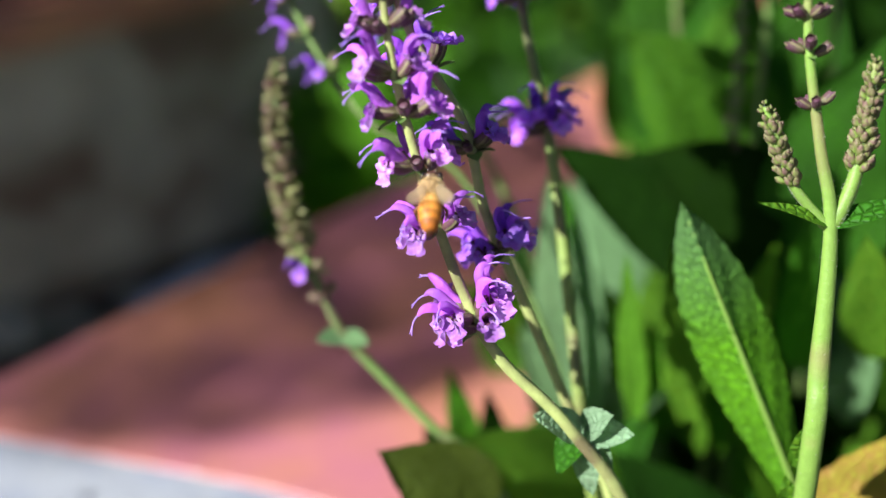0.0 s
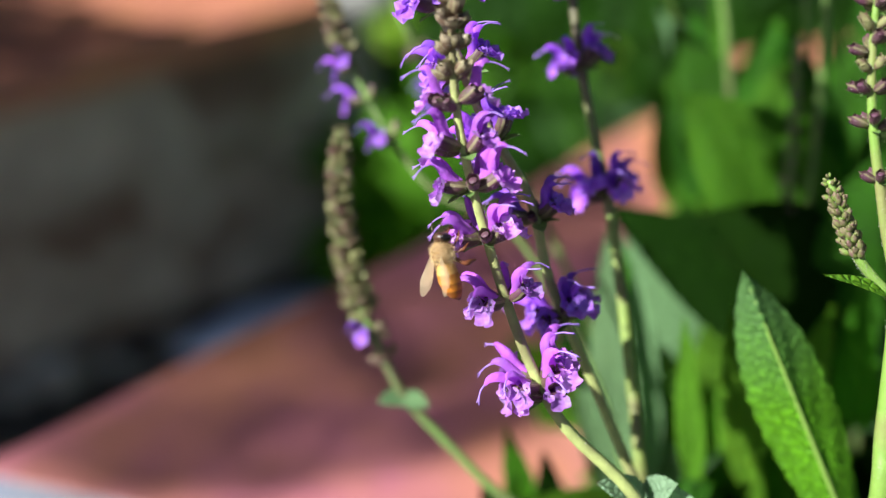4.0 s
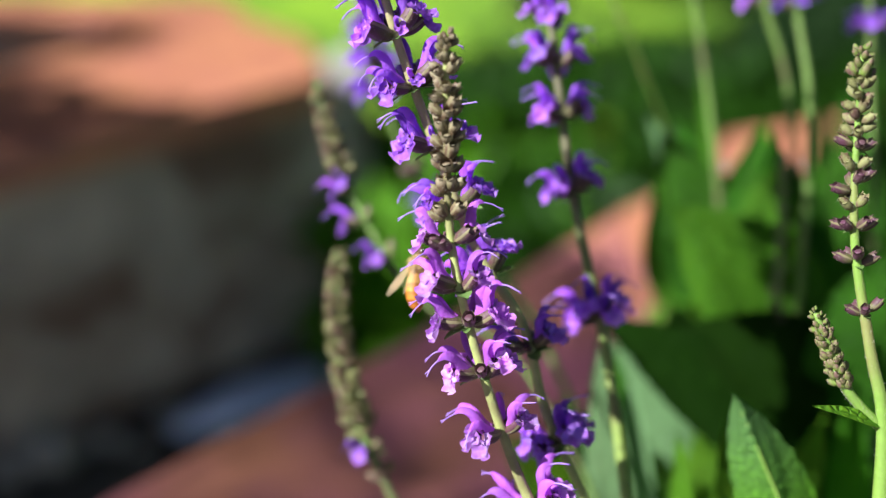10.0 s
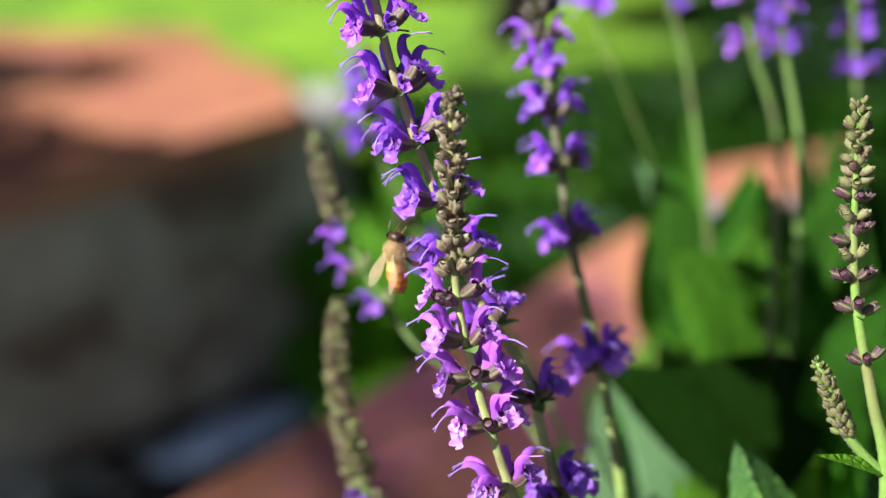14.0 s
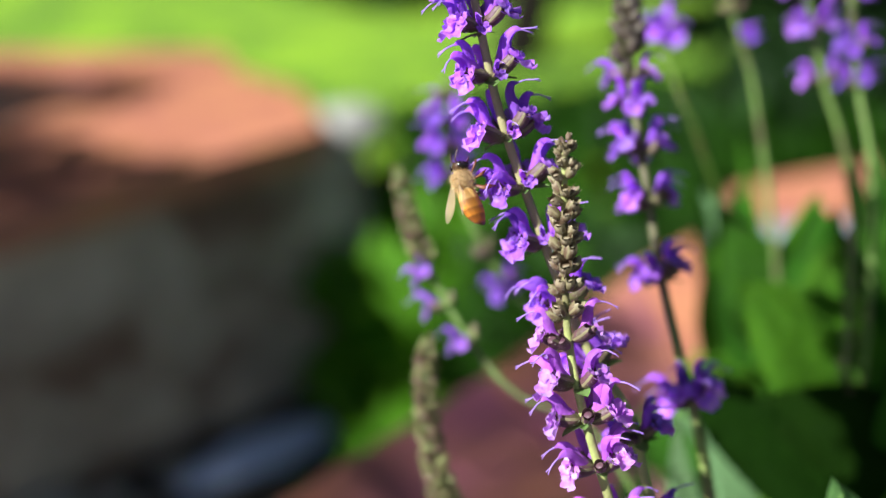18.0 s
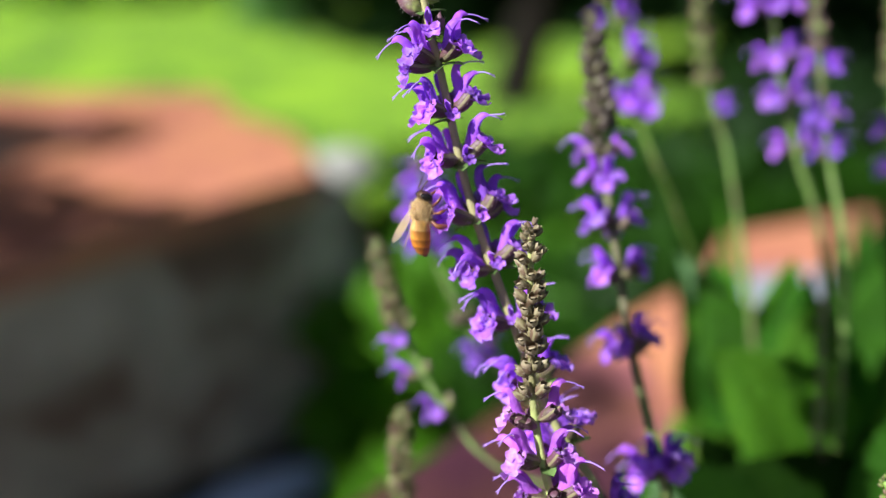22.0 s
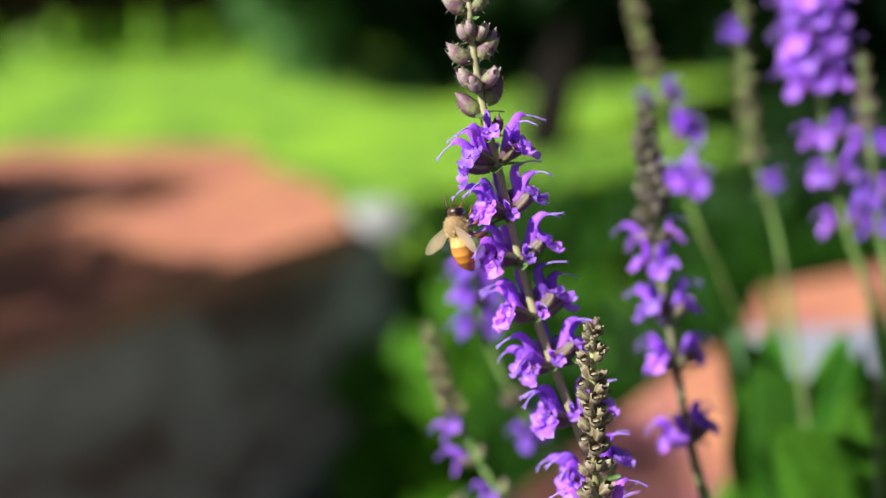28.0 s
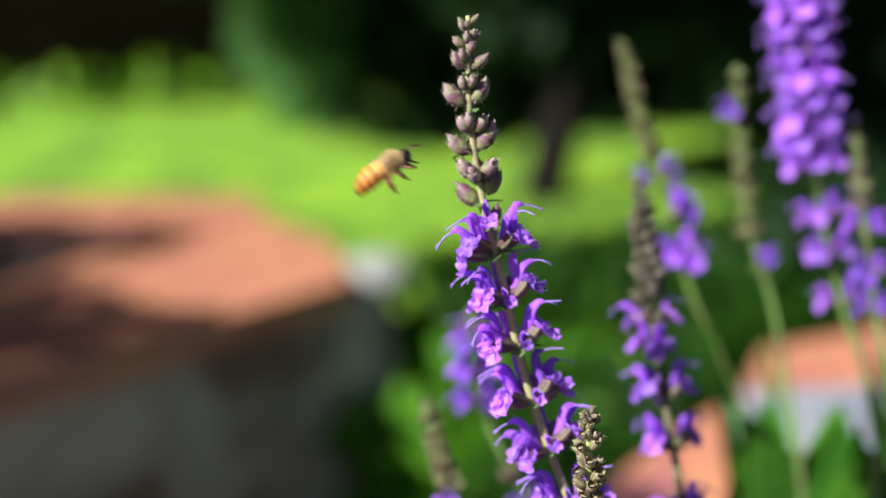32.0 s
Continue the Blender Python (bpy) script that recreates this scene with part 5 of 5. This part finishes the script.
def hairs(c, r, n, long, seed):
    rn = random.Random(seed)
    verts, faces = [], []
    for _ in range(n):
        v = Vector((rn.gauss(0, 1), rn.gauss(0, 1), rn.gauss(0, 1))).normalized()
        p = Vector(c) + Vector((v.x * r[0], v.y * r[1], v.z * r[2])) * 0.96
        e = p + (v + Vector((rn.gauss(0, 0.3), rn.gauss(0, 0.3), rn.gauss(0, 0.3)))) * long * rn.uniform(0.6, 1.2)
        w = v.cross(Vector((rn.gauss(0, 1), rn.gauss(0, 1), 0.3))).normalized() * 0.03
        k = len(verts)
        verts += [p - w, p + w, e]
        faces.append((k, k + 1, k + 2))
    return verts, faces


thorax = part_of("thorax", mesh_of("thorax", *scaled(ellipsoid((1.8, 0, 0.4), (2.1, 1.9, 1.85), (0, 0, 0), 10, 14), MM), THORAX), bee)
part_of("hair", mesh_of("hair", *scaled(joined(hairs((1.8, 0, 0.4), (2.15, 2.0, 1.95), 2200, 0.5, 1), hairs((-0.2, 0, 0.3), (0.9, 1.75, 1.75), 300, 0.5, 3)), MM), FUZZ), thorax, None, "pale fuzzy hair")
head = part_of("head", mesh_of("head", *scaled(joined(ellipsoid((4.3, 0, -0.1), (0.95, 1.65, 1.5), (0, 20, 0)), hairs((4.1, 0, 0.0), (0.85, 1.3, 1.3), 220, 0.35, 2)), MM), SHELL), bee)
for s in (1, -1):
    part_of("eye", mesh_of("eye", *scaled(ellipsoid((4.4, s * 1.3, 0.1), (0.65, 0.5, 1.15), (0, 15, 0)), MM), EYE_MAT), head)
    ant = curve_points([(4.9, s * 0.3, 0.2), (5.6, s * 0.7, 0.9), (6.4, s * 1.0, 0.6), (7.4, s * 1.3, 0.1)], 3)
    part_of("antenna", mesh_of("antenna", *scaled(tube(ant, ramp([0.13, 0.12, 0.13, 0.1], len(ant)), 6), MM), SHELL), head)
part_of("tongue", mesh_of("tongue", *scaled(tube(curve_points([(4.7, 0, -1.2), (5.2, 0, -1.9), (5.8, 0, -2.3)], 3), ramp([0.25, 0.08], 7), 6), MM), LEG_MAT), head)
for s in (1, -1):
    for x0, knee, foot_at, fat in ((2.6, (3.6, 1.9, -1.6), (4.9, 1.6, -2.5), 0.20), (1.6, (1.8, 2.3, -1.9), (2.6, 2.3, -3.5), 0.23), (0.6, (-0.4, 2.3, -1.8), (-0.5, 2.2, -4.4), 0.36)):
        lg = curve_points([(x0, s * 1.0, -1.0), (knee[0], s * knee[1], knee[2]), ((knee[0] + foot_at[0]) / 2, s * (knee[1] + 0.1), (knee[2] + foot_at[2]) / 2), (foot_at[0], s * foot_at[1], foot_at[2])], 4)
        part_of("leg", mesh_of("leg", *scaled(tube(lg, ramp([fat * 0.9, fat, fat * 1.4, fat * 0.9, fat * 0.4], len(lg)), 7, 0.7), MM), LEG_MAT), bee)


def wing_piece(long, wide):
    def fn(u, v):
        w = wide * 0.5 * math.sin(math.pi * min(1, 0.1 + 0.87 * u) ** 1.6) ** 0.7
        return Vector((-long * u, (v - 0.15) * w, 0.12 * math.sin(8 * u) * 0.4))
    return sheet(fn, 10, 5)


FORE = mesh_of("forewing", *scaled(wing_piece(7.2, 2.3), MM), WING)
HIND = mesh_of("hindwing", *scaled(wing_piece(5.2, 2.0), MM), WING)
wings = []
for s in (1, -1):
    for me, x0, back in ((FORE, 2.2, 0), (HIND, 1.2, 14)):
        w = part_of("wing", me, bee)
        wings.append((w, s, x0, back))

# ---- small fly that crosses once ----
fly = thing("fly", (0, 0, 0), "tiny pale grey fly in flight", "fly")
part_of("body", mesh_of("body", *scaled(joined(ellipsoid((0.6, 0, 0), (0.8, 0.55, 0.55)), ellipsoid((-0.8, 0, 0), (1.1, 0.5, 0.45)), ellipsoid((1.5, 0, 0), (0.4, 0.5, 0.45))), MM), SHELL), fly)
for s in (1, -1):
    part_of("wing", mesh_of("fly wing", *scaled(wing_piece(2.9, 1.4), MM), WING), fly, pose(0.0005, s * 0.0003, 0.0004, 20 * s, 10, -s * 70))

BEE_ROWS = [
    (0, -0.0000, 0.1500, 0.3290, 1, -25, 89, 0),
    (0.5, -0.0020, 0.1500, 0.3290, -2, -39, 97, 0),
    (1, -0.0030, 0.1500, 0.3280, -12, -45, 101, 0),
    (1.5, -0.0040, 0.1510, 0.3270, -16, -55, 99, 0),
    (2, -0.0030, 0.1520, 0.3260, -19, -58, 99, 0),
    (2.5, -0.0030, 0.1520, 0.3280, -76, -49, 171, 0),
    (3, -0.0060, 0.1530, 0.3280, -97, -57, 165, 0),
    (3.5, -0.0070, 0.1530, 0.3280, -67, -75, 117, 0),
    (5.5, -0.0130, 0.1550, 0.3370, -108, -53, 145, 0),
    (6, -0.0120, 0.1550, 0.3380, -96, -62, 134, 0),
    (6.5, -0.0130, 0.1560, 0.3380, -95, -66, 133, 0),
    (6.8, -0.0150, 0.1560, 0.3400, -53, -65, 95, 1),
    (7, -0.0170, 0.1580, 0.3460, -11, -21, 11, 1),
    (7.1, -0.0150, 0.1630, 0.3430, -16, -24, 24, 1),
    (7.3, -0.0140, 0.1700, 0.3410, -18, -30, 28, 1),
    (7.5, -0.0130, 0.1730, 0.3370, -48, -55, 62, 0),
    (8, -0.0122, 0.1754, 0.3363, -41, -52, 75, 0),
    (9, -0.0118, 0.1752, 0.3352, -41, -53, 75, 0),
    (10, -0.0130, 0.1739, 0.3411, -40, -54, 74, 0),
    (11, -0.0129, 0.1741, 0.3426, -40, -54, 74, 0),
    (12, -0.0130, 0.1756, 0.3549, -40, -54, 74, 0),
    (13, -0.0122, 0.1754, 0.3537, -40, -55, 73, 0),
    (13.5, -0.0142, 0.1734, 0.3531, 14, -83, 31, 0),
    (15.5, -0.0200, 0.1730, 0.3610, -89, -72, 120, 0),
    (15.8, -0.0190, 0.1730, 0.3600, -110, -61, 137, 0),
    (16, -0.0190, 0.1730, 0.3600, -105, -63, 133, 0),
    (16.5, -0.0200, 0.1730, 0.3600, -71, -68, 107, 0),
    (17, -0.0190, 0.1730, 0.3580, 156, -58, -111, 1),
    (17.5, -0.0220, 0.1740, 0.3690, -3, -51, 20, 1),
    (18, -0.0220, 0.1750, 0.3740, -88, -60, 123, 0),
    (18.5, -0.0230, 0.1750, 0.3740, -78, -62, 112, 0),
    (19, -0.0230, 0.1780, 0.3740, -90, -67, 124, 1),
    (19.3, -0.0230, 0.1830, 0.3850, -52, -57, 71, 0),
    (19.6, -0.0233, 0.1881, 0.3757, -52, -64, 79, 0),
    (20, -0.0189, 0.1894, 0.3781, -52, -64, 78, 0),
    (20.5, -0.0190, 0.1893, 0.3777, -52, -65, 78, 0),
    (21, -0.0195, 0.1875, 0.3788, -52, -65, 78, 0),
    (21.5, -0.0240, 0.1780, 0.3850, 138, -75, -113, 0),
    (22, -0.0240, 0.1750, 0.3830, -24, -80, 47, 0),
    (22.5, -0.0240, 0.1750, 0.3810, -20, -75, 41, 0),
    (23, -0.0230, 0.1750, 0.3810, 44, -32, -68, 1),
    (23.5, -0.0230, 0.1740, 0.3800, 53, -83, -30, 0),
    (24, -0.0220, 0.1740, 0.3800, 18, -84, 5, 0),
    (24.5, -0.0240, 0.1740, 0.3800, 10, -71, 17, 0),
    (24.8, -0.0350, 0.1750, 0.3880, -5, -21, 2, 1),
    (25, -0.0290, 0.1780, 0.3990, -30, -17, 56, 1),
    (25.3, -0.0260, 0.1880, 0.3960, -39, -56, 58, 0),
    (25.5, -0.0240, 0.1920, 0.3970, -24, -47, 42, 0),
    (25.7, -0.0340, 0.1780, 0.4120, -7, -25, 4, 1),
    (25.8, -0.0360, 0.1780, 0.4080, -4, -28, 5, 1),
    (25.9, -0.0350, 0.1780, 0.4090, -0, -29, 4, 1),
    (26, -0.0340, 0.1780, 0.4070, 4, -27, 1, 1),
    (26.2, -0.0330, 0.1770, 0.4010, -14, -66, 45, 1),
    (26.5, -0.0300, 0.1770, 0.3970, -119, -72, 149, 0),
    (28.5, -0.0270, 0.1770, 0.3970, -45, -79, 94, 1),
    (28.7, -0.0320, 0.1770, 0.4050, 2, -31, 7, 1),
    (28.9, -0.0290, 0.1770, 0.4030, -19, -70, 58, 1),
    (29, -0.0290, 0.1780, 0.4040, -46, -76, 79, 1),
    (29.2, -0.0280, 0.1770, 0.4050, -46, -73, 104, 0),
    (29.3, -0.0300, 0.1770, 0.4040, -76, -68, 147, 0),
    (29.4, -0.0310, 0.1770, 0.4040, -100, -64, 162, 0),
    (29.5, -0.0390, 0.1780, 0.4090, 21, -36, 1, 1),
    (29.6, -0.0440, 0.1770, 0.4070, -4, -26, 5, 1),
    (29.7, -0.0370, 0.1770, 0.4070, -4, -26, 5, 1),
    (29.8, -0.0360, 0.1780, 0.4080, -4, -26, 5, 1),
    (29.9, -0.0320, 0.1780, 0.4120, -4, -26, 5, 1),
    (30, -0.0300, 0.1800, 0.4160, 1, -22, -9, 1),
    (30.1, -0.0320, 0.1800, 0.4210, -3, -22, 4, 1),
    (30.2, -0.0300, 0.1850, 0.4190, -11, -21, 17, 1),
    (30.3, -0.0290, 0.1880, 0.4170, -17, -26, 22, 1),
    (30.4, -0.0270, 0.1920, 0.4140, -33, -53, 50, 0),
    (30.5, -0.0270, 0.1940, 0.4140, -33, -53, 50, 0),
    (30.6, -0.0260, 0.1930, 0.4150, -32, -53, 50, 0),
    (30.8, -0.0260, 0.1930, 0.4160, -32, -53, 49, 0),
    (31, -0.0240, 0.1939, 0.4079, -31, -54, 49, 0),
    (31.5, -0.0230, 0.1940, 0.4080, -31, -54, 49, 0),
    (31.8, -0.0270, 0.1930, 0.4150, -31, -54, 49, 0),
    (31.9, -0.0300, 0.1810, 0.4180, -9, -57, 26, 1),
    (32, -0.0380, 0.1800, 0.4230, -5, -29, 12, 1),
]
FLY_ROWS = [
    (0, -0.1736, 0.1853, 0.2692),
    (28.5, -0.1880, 0.1972, 0.3684),
    (29.2, -0.1220, 0.1975, 0.3707),
    (29.3, -0.0745, 0.1979, 0.3739),
    (29.4, -0.0690, 0.2010, 0.4003),
    (29.5, -0.0466, 0.2023, 0.4109),
    (29.6, -0.0326, 0.2023, 0.4105),
    (29.7, -0.0208, 0.2042, 0.4269),
    (29.8, -0.0059, 0.2071, 0.4511),
    (32, 0.0345, 0.2133, 0.5021),
]


def wing_pose(s, x0, back, spread, beat):
    """A wing folded over the back, or spread and beating."""
    if spread:
        return pose(x0 * MM, s * 0.9 * MM, 1.6 * MM, 0, 0, 0) @ pose(0, 0, 0, s * (35 * beat + 15), 0, -s * (62 + back * 0.5))
    return pose(x0 * MM, s * 0.9 * MM, 1.7 * MM, 0, 0, 0) @ pose(0, 0, 0, s * 8, 20, -s * (17 + back))


def motions():
    walk(bee, [(t, pose(x, y, z, a, b, c)) for t, x, y, z, a, b, c, _ in BEE_ROWS])
    for w, s, x0, back in wings:
        walk(w, [(row[0], wing_pose(s, x0, back, row[7], 1 if k % 2 else -0.3)) for k, row in enumerate(BEE_ROWS)])
    walk(fly, [(t, pose(x, y, z, 0, -30, 20)) for t, x, y, z in FLY_ROWS])


motions()
